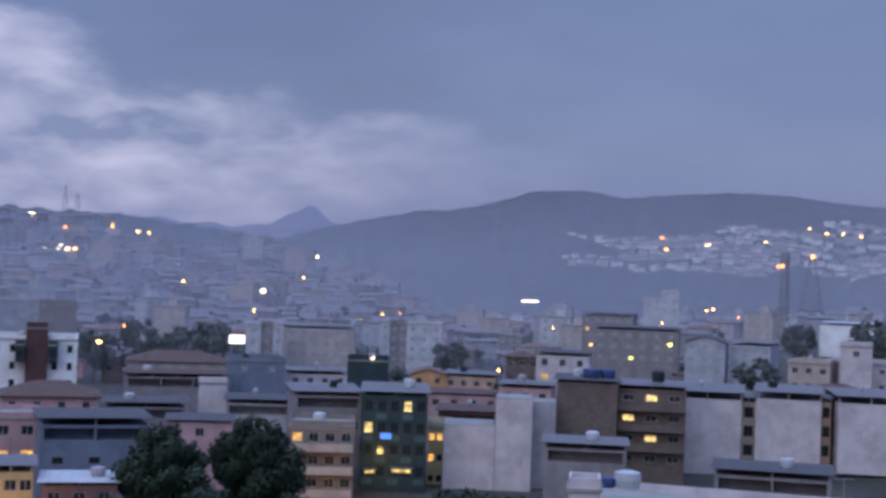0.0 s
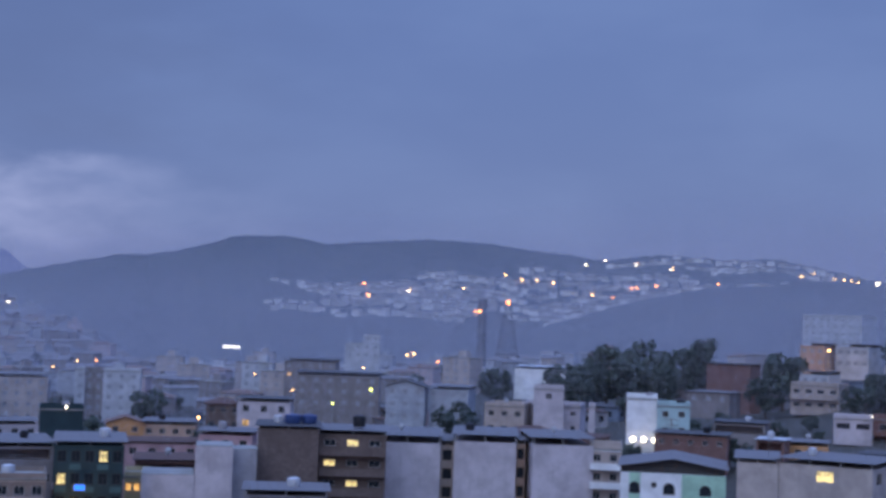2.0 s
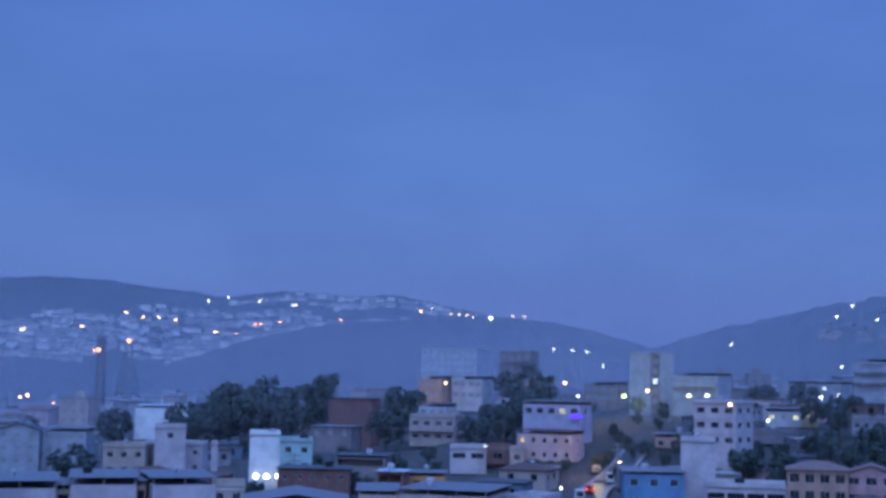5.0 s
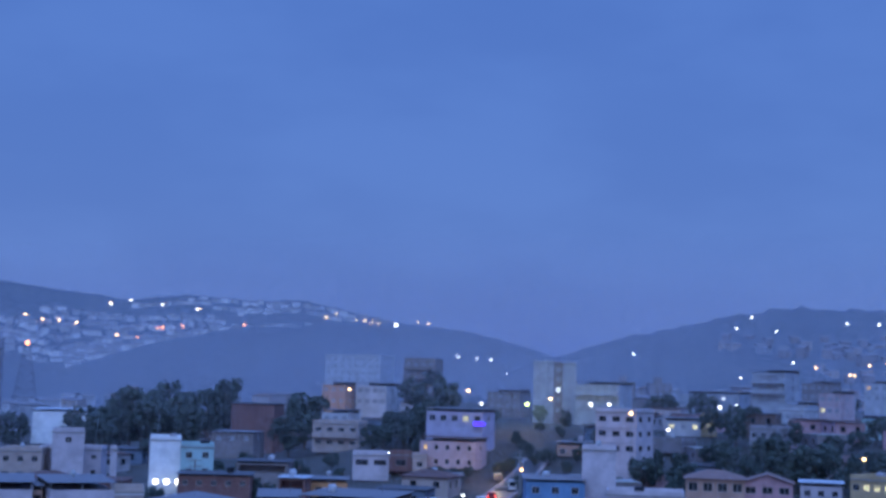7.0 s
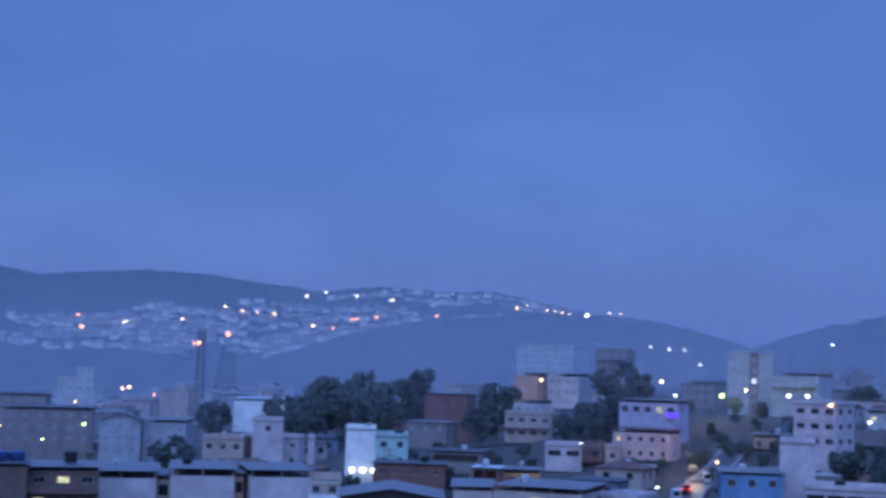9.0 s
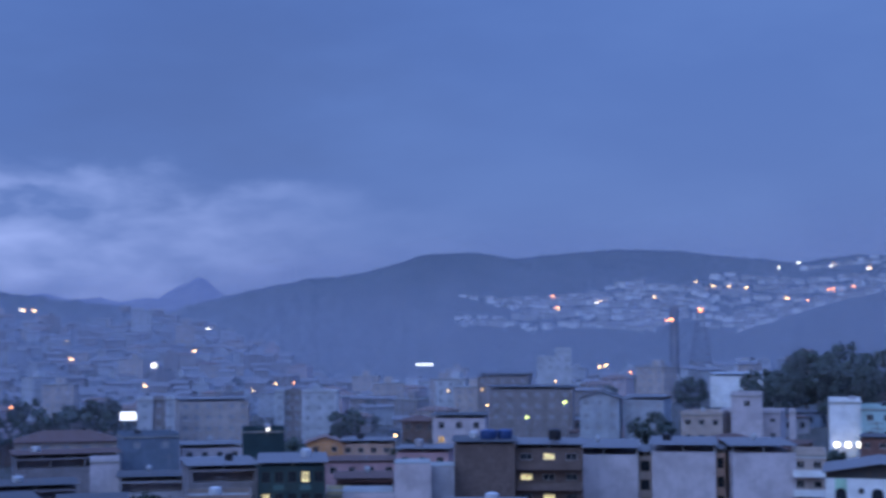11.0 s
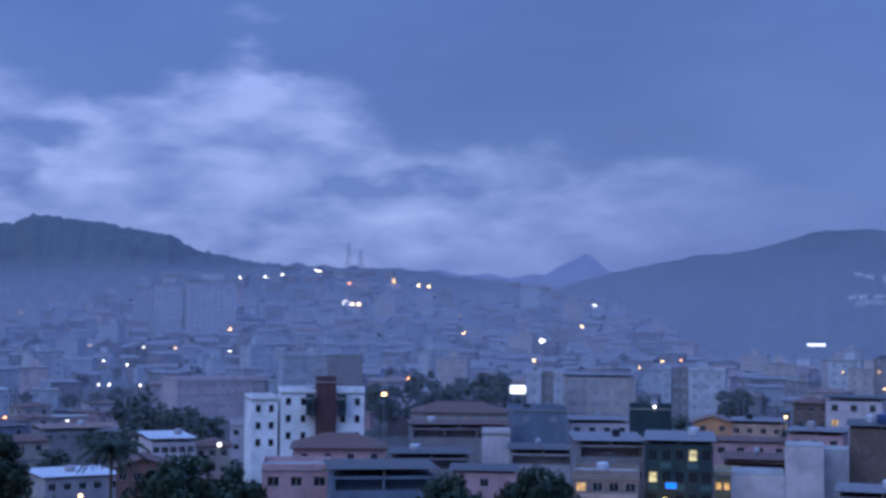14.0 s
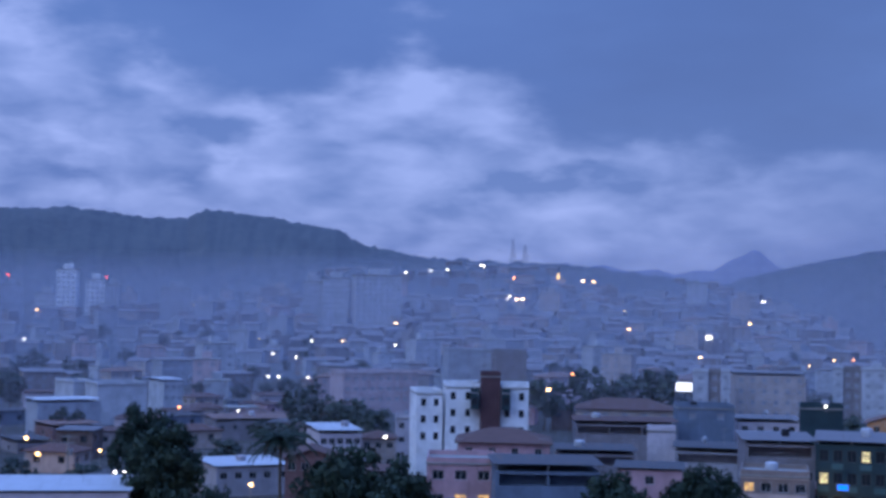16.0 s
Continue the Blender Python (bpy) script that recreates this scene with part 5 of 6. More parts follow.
street_lamp(42.34, 420, 26.9, BULB_WHITE, 0.3)
street_lamp(47.11, 280, 18.6, BULB_WARM, 0.4)
street_lamp(46.62, 520, 37.7, BULB_WARM, 0.45)
street_lamp(47.98, 560, 42.7, BULB_AMBER, 0.5)
# posts with bulbs added where house windows are lit
for az, d, up, r in ((40.1, 400, -0.62, 0.45), (41.7, 402, -0.52, 0.5), (42.2, 392, -0.9, 0.45), (43.9, 345, -1.35, 0.3), (39.7, 345, -1.45, 0.4)):
    street_lamp(az, d, EYE + d * math.tan(radians(up)), BULB_WHITE, r, label="white lamp standing in for a lit hillside window")
street_lamp(28.68, 298, 16.2, BULB_WHITE, 0.18)


# ---- lamps on the far slopes: bearing, angle above level ----
def far_lamp(az, el, bulb, r):
    """A lamp post where that line of sight comes within six metres of the land."""
    d = 420.0
    while d < 2300 and land_z(az, d) + 7 < EYE + d * math.tan(radians(el)):
        d += 10
    street_lamp(az, d, EYE + d * math.tan(radians(el)), bulb, 1.05 * r * d / 1000, label="far lit street lamp on the hillside", group="lamps of the hillside")


for az, el in ((-14.85, 1.38), (8.72, 1.85), (8.87, 1.41), (14.53, 1.22), (-10.25, -0.56), (13.22, 0.87),):
    far_lamp(az, el, BULB_AMBER, 1.1)
for az, el in ((-12.07, 1.32), (-11.66, 1.30), (-14.69, 0.55), (-14.43, 0.56), (-7.94, -0.08), (-5.54, -0.28), (-8.25, -0.81), (-12.42, -2.39), (-13.35, -3.01), (-7.44, -1.63),):
    far_lamp(az, el, BULB_WARM, 1.1)
for az, el in ((-7.11, -0.84),):
    far_lamp(az, el, BULB_WHITE, 2.2)
for az, el in ((-3.98, 0.16), (-4.99, 0.60), (-16.05, 1.85), (-15.57, 0.52), (-14.99, 0.67), (10.47, 1.60),):
    far_lamp(az, el, BULB_WHITE, 0.9)
for az, el in ((10.58, 1.63), (14.38, 2.37), (15.04, 2.21), (15.65, 2.20), (16.32, 2.13), (12.73, 1.80), (17.83, 1.69), (8.93, 1.37), (26.00, 2.65),):
    far_lamp(az, el, BULB_WARM, 0.9)
for az, el in ((18.34, 3.07), (19.56, 2.94), (17.57, 2.89), (20.92, 2.80),):
    far_lamp(az, el, BULB_WHITE, 0.8)
for az, el in ((18.67, 1.61), (19.41, 2.01), (20.38, 2.12), (22.80, 2.26), (19.61, 2.04),):
    far_lamp(az, el, BULB_AMBER, 1)
for az, el in ((17.89, 1.70), (21.02, 2.82), (17.57, 2.92), (19.66, 3.02), (26.44, 2.76), (27.22, 2.57), (27.56, 2.55), (27.84, 2.51), (28.11, 2.45), (29.70, 2.52), (30.14, 2.50),):
    far_lamp(az, el, BULB_WARM, 0.7)
for az, el in ((28.82, 2.42),):
    far_lamp(az, el, BULB_WHITE, 1.6)
for az, el in ((31.35, 1.21), (32.08, 1.16), (32.66, 1.13), (33.31, 0.57),):
    far_lamp(az, el, BULB_WHITE, 0.9)
for az, el in ((42.32, 2.59), (42.91, 3.02), (43.83, 2.49), (38.31, 1.48), (46.50, 2.82), (48.32, 1.96), (44.49, 1.29), (47.70, 2.80), (42.49, 0.66),):
    far_lamp(az, el, BULB_WHITE, 0.9)
for az, el in ((46.77, 0.83), (47.33, 1.23), (48.20, 1.02), (45.35, 1.10),):
    far_lamp(az, el, BULB_WARM, 0.9)
for az, el in ((-33.55, -0.22), (-30.58, 0.28), (-27.15, -0.19), (-27.51, 0.07), (-24.95, -1.22), (-21.84, 0.45), (-21.67, -1.26), (-19.56, -0.50), (-22.28, -0.10), (-10.43, 0.10), (-7.94, -0.08), (-10.24, -0.57), (-5.54, -0.25),):
    far_lamp(az, el, BULB_WARM, 1)
for az, el in ((-33.96, -1.35), (-24.40, -1.78), (-23.50, -1.92), (-22.89, -1.26), (-19.54, -1.38), (-17.52, 1.69), (-18.20, 1.61), (-19.19, 1.55), (-16.16, 1.88), (-15.09, 0.53), (-14.78, 0.54), (-14.50, 0.55), (-12.12, 1.33), (-5.05, 0.60), (-3.97, 0.18), (-8.35, -0.84), (-19.94, 1.42), (-24.53, 0.02), (-7.42, -1.60), (-26.64, -2.59), (-24.58, -2.70), (-24.17, -2.69), (-22.99, -2.72),):
    far_lamp(az, el, BULB_WHITE, 0.9)
for az, el in ((-30.93, 1.11), (-34.65, 1.11),):
    far_lamp(az, el, BULB_RED, 0.8)


# ---- single works ----
def floodlight(az, d, z):
    t = tagged(new("floodlight"), "bright white floodlight on a house wall", "floodlight", "floodlights on the white house")
    t.matrix_basis = stand(az, d, z)
    part("housing", Shape().box(-0.6, 0.6, 0.02, 0.35, -0.6, 0.6), STEEL, t)
    part("lens", Shape().ball((0, 0, 0), 0.5, 14, 1.0), BULB_WHITE, t, "glowing lens")
    part("bracket", Shape().box(-0.08, 0.08, 0.35, 1.4, -0.1, 0.1), STEEL, t)


for az in (19.61, 20.03, 20.46):
    floodlight(az, 270, EYE + 270 * math.tan(radians(-3.95)))


def chimney(az, d, top):
    z0 = land_z(az, d)
    t = tagged(new("chimney"), "tall dark industrial stack by the pylon", "chimney")
    t.matrix_basis = stand(az, d, z0)
    h = top - z0
    part("shaft", Shape().tube((0, 0, 0), (0, 0, h), 2.9, 2.3, 20), LATTICE, t)
    for k in (0.3, 0.55, 0.8, 0.985):
        part("hoop", Shape().tube((0, 0, h * k), (0, 0, h * k + 0.7), 3.0, 3.0, 20), STEEL, t)
    part("ladder", Shape().box(-0.25, 0.25, -3.1, -2.95, 1, h - 1), STEEL, t)
    part("warning_lamp", Shape().ball((-1.5, -2.9, h * 0.82), 1.0, 10), BULB_AMBER, t, "glowing amber lamp")


def pylon(az, d, top, w=7.0, lamp=True, name="pylon", label="dark lattice steel tower with a lamp on top"):
    z0 = land_z(az, d)
    t = tagged(new(name), label, "mast")
    t.matrix_basis = stand(az, d, z0)
    h = top - z0
    corners = ((-1, -1), (1, -1), (1, 1), (-1, 1))
    for cx, cy in corners:
        part("leg", Shape().tube((cx * w / 2, cy * w / 2, 0), (cx * w * 0.08, cy * w * 0.08, h), w * 0.035, w * 0.02, 5), LATTICE, t)
    n = 9 if lamp else 5
    for i in range(n):
        a, b = i / n, (i + 1) / n
        wa, wb = w / 2 * (1 - 0.84 * a), w / 2 * (1 - 0.84 * b)
        for k in range(4):
            (x0, y0), (x1, y1) = corners[k], corners[(k + 1) % 4]
            for p, q in (((x0 * wa, y0 * wa, h * a), (x1 * wb, y1 * wb, h * b)), ((x1 * wa, y1 * wa, h * a), (x0 * wb, y0 * wb, h * b)), ((x0 * wb, y0 * wb, h * b), (x1 * wb, y1 * wb, h * b))):
                part("brace", Shape().tube(p, q, w * 0.016, None, 4), LATTICE, t)
    if lamp:
        part("warning_lamp", Shape().ball((0, -1, h * 0.99), 1.2, 10), BULB_AMBER, t, "glowing amber lamp")


chimney(13.5, 800, EYE + 800 * math.tan(radians(1.41)))
pylon(14.53, 805, EYE + 805 * math.tan(radians(1.30)), 14.0)
pylon(-14.89, 1225, EYE + 1225 * math.tan(radians(3.0)), 5.0, False, "radio_mast", "slender radio mast on the hilltop")
pylon(-14.41, 1225, EYE + 1225 * math.tan(radians(2.72)), 5.0, False, "radio_mast", "slender radio mast on the hilltop")


# the floodlight on the spire is put in as the shaft's own glow
GLOW_GOLD = glow("golden_self_glow", (1.0, 0.62, 0.18), 2.2)


def church_spire(az, d, top):
    z0 = land_z(az, d)
    h = top - z0
    t = tagged(new("lit_spire"), "golden spire on the hill, glowing as if floodlit", "spire")
    t.matrix_basis = stand(az, d, z0)
    part("base", Shape().box(-5, 5, -2, 6, 0, max(4.0, h - 14)), WHITE, t)
    part("shaft", Shape().tube((0, -3, max(4.0, h - 14)), (0, -3, h), 1.2, 0.4, 8), GLOW_GOLD, t, "shaft glowing gold in place of floodlight")


church_spire(-13.07, 985, EYE + 985 * math.tan(radians(1.62)))


def billboard(az, d, z, w, h, mat, label, pole=True):
    z0 = land_z(az, d)
    t = tagged(new("billboard"), label, "billboard")
    t.matrix_basis = stand(az, d, z0)
    part("panel", Shape().box(-w / 2, w / 2, -0.1, 0.1, z - z0 - h / 2, z - z0 + h / 2), mat, t, "glowing panel")
    part("frame", Shape().box(-w / 2 - 0.15, w / 2 + 0.15, 0.104, 0.3, z - z0 - h / 2 - 0.15, z - z0 + h / 2 + 0.15), STEEL, t)
    for x in (-w / 3, w / 3) if pole else ():
        part("post", Shape().box(x - 0.12, x + 0.12, 0.304, 0.6, 0, z - z0), STEEL, t)


billboard(-8.06, 340, EYE + 340 * math.tan(radians(-2.79)), 3.6, 1.9, SIGN_WHITE, "white lit billboard above the roofs")
billboard(3.56, 640, EYE + 640 * math.tan(radians(-0.86)), 7.6, 1.1, SIGN_WHITE, "long white lit sign on a warehouse roof")
billboard(-2.01, 195.5, EYE + 196 * math.tan(radians(-6.42)), 1.3, 0.6, LIT_BLUE, "small blue lit sign on the green building", False)
billboard(32.25, 319, EYE + 319 * math.tan(radians(-1.43)), 2.6, 1.0, LIT_VIOLET, "violet light on the balcony of the lilac house", False)

for az, d, up, r, h, mat in ((6.1, 216, -3.80, 1.3, 1.4, TANK_BLUE), (6.75, 217, -3.80, 1.2, 1.4, TANK_BLUE), (8.74, 218, -3.85, 1.0, 1.7, TANK_BLACK), (7.65, 98, -8.05, 0.9, 1.2, TIN_WHITE), (6.9, 98, -8.05, 0.5, 0.7, TANK_BLUE)):
    water_tank(az, d, EYE + d * math.tan(radians(up)), r, h, mat)

# the climbing street and what stands in it
rd = Shape()
line = [(31.4, 215), (32.3, 245), (32.9, 272), (33.4, 292), (34.1, 306), (34.6, 318)]
for (a0, d0), (a1, d1) in zip(line, line[1:]):
    for k in range(3):
        u, v = k / 3, (k + 1) / 3
        p, q = (spot(a0 + (a1 - a0) * w, d0 + (d1 - d0) * w) for w in (u, v))
        side_way = Vector((math.cos(radians(a0)), -math.sin(radians(a0)), 0)) * 2.2
        up = Vector((0, 0, 0.45))
        rd.face([p - side_way + up, p + side_way + up, q + side_way + up, q - side_way + up])
        for sg in (-1, 1):
            e0, e1 = p + side_way * sg + up, q + side_way * sg + up
            o = side_way * sg * 0.35
            rd.face([e0 + Vector((0, 0, 0.15)), e0 + o + Vector((0, 0, 0.15)), e1 + o + Vector((0, 0, 0.15)), e1 + Vector((0, 0, 0.15))], 1)
            rd.face([e0, e0 + Vector((0, 0, 0.15)), e1 + Vector((0, 0, 0.15)), e1], 1)
tagged(new("road", rd.mesh("road", ASPHALT, DIM)), "wet asphalt street climbing the hillside", "road", kind="structure")
CAR_RED, CAR_WHITE, CAR_GREY = plain("red_car_paint", (0.35, 0.03, 0.03), 0.3), plain("white_car_paint", (0.5, 0.5, 0.5), 0.3), plain("grey_car_paint", (0.12, 0.12, 0.13), 0.3)
for az, d, turn, mat, tail, van, label in ((32.80, 272, 0, CAR_RED, True, False, "red car with its tail lights on"), (32.40, 264, 4, CAR_WHITE, False, True, "white van parked at the kerb"),
                                           (33.62, 290, 0, CAR_WHITE, False, True, "white van beside the climbing street"), (33.05, 300, 0, CAR_GREY, False, False, "grey car parked up the street")):
    car(az, d, turn, mat, tail, land_z(az, d) + 0.5, label, van)



def utility_pole(az, d, top):
    z0 = land_z(az, d)
    t = tagged(new("utility_pole"), "concrete utility pole with crossarms", "utility pole")
    t.matrix_basis = stand(az, d, z0)
    h = top - z0
    part("pole", Shape().tube((0, 0, 0), (0, 0, h), 0.2, 0.13, 8), CONCRETE, t)
    for k in (0.4, 1.4):
        part("crossarm", Shape().box(-1.2, 1.2, -0.3, -0.14, h - k, h - k + 0.16), CONCRETE, t)
    part("transformer", Shape().tube((0.45, -0.2, h - 3.4), (0.45, -0.2, h - 2.3), 0.33, None, 10), STEEL, t)


utility_pole(21.1, 268, EYE + 268 * math.tan(radians(-3.05)))
utility_pole(33.9, 282, land_z(33.9, 282) + 9)
utility_pole(-32.2, 240, land_z(-32.2, 240) + 9)


def shop_awning(az, d, z, w):
    t = tagged(new("shop_front"), "greenish lit shop front under an awning", "shop front")
    t.matrix_basis = stand(az, d, z)
    part("lit_panel", Shape().box(-w / 2, w / 2, 0, 0.15, 1.0, 1.4), LIT_PALE, t, "glowing sign strip")
    part("awning", Shape().box(-w / 2 - 0.3, w / 2 + 0.3, -1.2, 0.15, 1.6, 1.75), TIN_DARK, t)
    for x in (-w / 2, w / 2):
        part("post", Shape().box(x - 0.06, x + 0.06, -1.1, -0.98, -3.5, 1.6), FRAME_DARK, t)


shop_awning(-1.35, 194.5, 2.2, 2.6)
shop_awning(-2.6, 194.5, 2.0, 1.4)


# ---- the wider town: roofs to the foot of the hills ----
def block_mesh(w, dp, h, rows, cols):
    s = Shape()
    for sd, (ln, m) in enumerate(((w, Matrix()), (dp, pose(w / 2, dp / 2, 0, 0, 0, 90)), (dp, pose(-w / 2, dp / 2, 0, 0, 0, -90)))):
        piece, holes = Shape(), []
        for r in range(rows):
            for c in range(cols):
                x, z = -ln / 2 + ln * (c + 0.5) / cols, h - 2.1 - 3.0 * r
                if z > 0.5:
                    holes.append((x - 0.65, x + 0.65, z, z + 1.25))
        facade(piece, ln, 0, h, holes)
        for i in range(len(holes)):
            piece.m[-1 - 5 * i] = 1
        moved(piece, m, s)
    s.face([(w / 2, dp, 0), (-w / 2, dp, 0), (-w / 2, dp, h), (w / 2, dp, h)])
    s.face([(-w / 2, 0, h), (w / 2, 0, h), (w / 2, dp, h), (-w / 2, dp, h)])
    return s


def tower(az, d, w, top, wall, rows, cols, label):
    z0 = land_z(az, d) - 1
    h = top - z0
    t = tagged(new("tower_block"), label, "apartment tower", "towers of the centre")
    t.matrix_basis = stand(az, d, z0, (az * 31) % 24 - 12)
    part("wall", block_mesh(w, max(12.0, w * 0.8), h, rows, cols), (wall, HAZED_PANE), t)
    part("roof", Shape().box(-w / 2 - 0.3, w / 2 + 0.3, -0.3, max(12.0, w * 0.8) + 0.3, h + 0.004, h + 0.8), CONCRETE, t)
    part("lift_house", Shape().box(-w * 0.2, w * 0.25, 3, 8, h + 0.8, h + 4.2), wall, t)


# towers of the town centre
tower(-32.47, 900, 11.7, 51.0, FRESH, 15, 4, "pale high apartment tower standing in the mist")
tower(-31.37, 880, 11.2, 44.9, FRESH, 14, 4, "pale high apartment tower standing in the mist")
tower(-30.72, 870, 8.5, 41.9, ASH, 12, 3, "blue grey high apartment tower standing in the mist")
tower(-33.24, 920, 12.2, 36.4, PALE, 11, 4, "grey high apartment tower standing in the mist")
tower(-28.27, 850, 17.2, 40.1, ASH, 13, 5, "grey high apartment tower standing in the mist")
tower(-29.55, 950, 7.2, 30.6, PALE, 9, 2, "pale high apartment tower standing in the mist")
tower(-22.88, 810, 11.4, 45.1, ASH, 14, 4, "grey high apartment tower standing in the mist")
tower(-21.96, 800, 14.5, 47.0, PALE, 15, 5, "pale high apartment tower standing in the mist")
tower(-20.25, 790, 25.6, 48.9, PALE, 16, 8, "pale high apartment tower standing in the mist")
tower(-25.20, 950, 13.3, 39.4, ASH, 11, 4, "grey high apartment tower standing in the mist")
tower(-24.16, 950, 12.6, 42.7, TAN, 12, 4, "cream high apartment tower standing in the mist")
tower(-34.46, 950, 12.4, 41.6, ASH, 12, 4, "blue grey high apartment tower standing in the mist")
tower(-27.12, 900, 11.8, 32.7, TAN, 9, 4, "cream high apartment tower standing in the mist")
tower(-26.12, 1000, 15.5, 31.8, PALE, 9, 4, "pale high apartment tower standing in the mist")
tower(-17.87, 900, 16.4, 34.7, PALE, 8, 5, "pale high apartment tower standing in the mist")
tower(-16.22, 850, 28.6, 28.9, FRESH, 6, 8, "pale high apartment tower standing in the mist")
tower(-30.12, 930, 8.4, 37.6, TAN, 10, 3, "cream high apartment tower standing in the mist")
rng = random.Random(4)
KINDS = []
for i, (wm, rm) in enumerate(((PALE, "flat"), (TAN, "tin"), (UMBER, "tin"), (ASH, "flat"), (UMBER, "tin"), (ROSE, "hip"), (UMBER, "tin"), (ASH, "tin"), (TAN, "hip"), (UMBER, "hip"), (UMBER, "flat"), (ASH, "tin"),
                              (PALE, "tall"), (TAN, "tall"), (ASH, "tall"), (ROSE, "tall"))):
    w, dp = rng.uniform(7, 13), rng.uniform(7, 10)
    h = rng.uniform(4.5, 10) if rm != "tall" else rng.uniform(12, 17)
    b = new("far_house" if rm != "tall" else "far_flats")
    word = {PALE: "pale grey", TAN: "tan", ROSE: "hazy pink", ASH: "blue grey", UMBER: "dull brown"}[wm]
    tagged(b, word + (" town house under a %s roof" % {"flat": "flat", "tin": "zinc sheet", "hip": "hipped tile"}[rm] if rm != "tall" else " block of flats with small windows"), "house" if rm != "tall" else "apartment building", "houses of the town")
    part("wall", block_mesh(w, dp, h + 3, max(1, int(h / 3)), max(2, int(w / 3.2))), (wm, HAZED_PANE), b, at=pose(0, 0, -3))
    if rm == "hip":
        part("roof", roof_shape("hip", w, dp, h), TILE_PALE, b)
    elif rm == "tin":
        part("roof", corrugated(w + 1, -0.5, dp + 0.5, h + 0.35, h + 1.1, 0.9), ZINC_FAR, b)
        part("parapet", Shape().box(-w / 2, w / 2, dp - 0.2, dp, h, h + 1.0).box(-w / 2, -w / 2 + 0.2, 0, dp - 0.2, h, h + 0.35).box(w / 2 - 0.2, w / 2, 0, dp - 0.2, h, h + 0.35), wm, b)
    else:
        part("roof", Shape().box(-w / 2 - 0.2, w / 2 + 0.2, -0.2, dp + 0.2, h + 0.004, h + 0.5), CONCRETE, b)
        part("tank_house", Shape().box(-1.8, 1.5, dp * 0.5, dp * 0.5 + 3, h + 0.5, h + 2.9), wm, b)
    KINDS.append(b)
for wm, rm, word in ((BRICK, "tin", "bare red brick"), (DIM, "tin", "dirty grey"), (GREY, "tin", "grey"), (PINK, "tin", "pink"), (BROWN, "tin", "brown brick"), (CREAM, "hip", "cream"), (DIM, "flat", "unpainted concrete"), (SLATE, "tin", "blue grey"), (WHITE, "tin", "white")):
    w, dp, h = rng.uniform(6, 10), rng.uniform(6, 8), rng.uniform(3.2, 5.6)
    b = tagged(new("small_house"), word + " small house wedged between its neighbours", "house", "small houses of the slopes")
    part("wall", block_mesh(w, dp, h + 4, 1, 2), (wm, GLASS), b, at=pose(0, 0, -4))
    if rm == "hip":
        part("roof", roof_shape("hip", w, dp, h), TILE, b)
    elif rm == "tin":
        part("roof", corrugated(w + 0.8, -0.5, dp + 0.4, h + 0.25, h + 0.5, 0.6), rng.choice((TIN, TIN_DARK, TILE)), b)
        part("parapet", Shape().box(-w / 2, w / 2, dp - 0.2, dp, h, h + 0.4), wm, b)
    else:
        part("roof", Shape().box(-w / 2 - 0.2, w / 2 + 0.2, -0.2, dp + 0.2, h + 0.004, h + 0.3), CONCRETE, b)
    KINDS.append(b)
used = [p for p, w, dp in built]


def settle(n, az0, az1, d0, d1, tall=0.1, skew=1.0):
    put = 0
    for _ in range(n * 8):
        az, d = rng.uniform(az0, az1), d0 + (d1 - d0) * rng.random() ** skew
        p = spot(az, d)
        if d < 440 and (31.2 < az < 36.8 or d < 335 and 18.6 < az < 27.5):
            continue
        if any((p.x - q.x) ** 2 + (p.y - q.y) ** 2 < (190 if d > 440 else 95) for q in used):
            continue
        if any((p - q).to_2d().length < 7 + (w + dp) / 2.6 for q, w, dp in built) and d < 440:
            continue
        used.append(p)
        k = rng.choice(KINDS[16:]) if d < 440 else rng.choice(KINDS[12:16]) if rng.random() < tall else rng.choice(KINDS[:12])
        copy_thing(k, stand(az, d, p.z, rng.uniform(-35, 35)))
        put += 1
        if put >= n:
            return


settle(30, -35, -2, 440, 560, 0.08)
settle(84, -35, -3, 560, 880, 0.16)
settle(9, -26, -4, 880, 960, 0.0)
settle(56, -33, 13, 215, 430, 0.0)
settle(18, -14, 1, 208, 268, 0.0)
settle(40, 21, 50, 255, 430, 0.0)
settle(16, 36.8, 50, 228, 290, 0.0)
settle(14, -36, -24, 300, 425, 0.0)
settle(12, 14, 24, 262, 335, 0.0)
settle(24, -2, 12, 440, 560, 0.1)
settle(40, -3, 13, 560, 960, 0.15)
settle(20, 36, 50, 480, 760, 0.0)
settle(14, 12, 30, 480, 760, 0.1)
for i, k in enumerate(KINDS):
    k.matrix_basis = stand(-28 + 1.7 * i, 905 + (i * 37) % 60) if i < 16 else stand(-14 + 2.4 * (i - 16), 436 + (i * 3) % 5)
# roof clutter
for i, (p, w, dp) in enumerate(built):
    az, d = math.degrees(math.atan2(p.x, p.y)), p.to_2d().length
    if d > 340 or w < 5:
        continue
    ob, hit = roofs[i], rng.random()
    if ob is None:
        continue
    x = rng.uniform(-w * 0.3, w * 0.3)
    if hit < 0.45:
        water_tank(az + math.degrees(x / d), d, ob, rng.uniform(0.6, 0.9), rng.uniform(0.9, 1.3), rng.choice((TANK_BLACK, PALE, GREY)))
    if hit > 0.3:
        tv_antenna(az - math.degrees(x / d), d, ob)
    if hit > 0.7:
        satellite_dish(az + math.degrees(0.3 * x / d), d - dp * 0.25, ob)
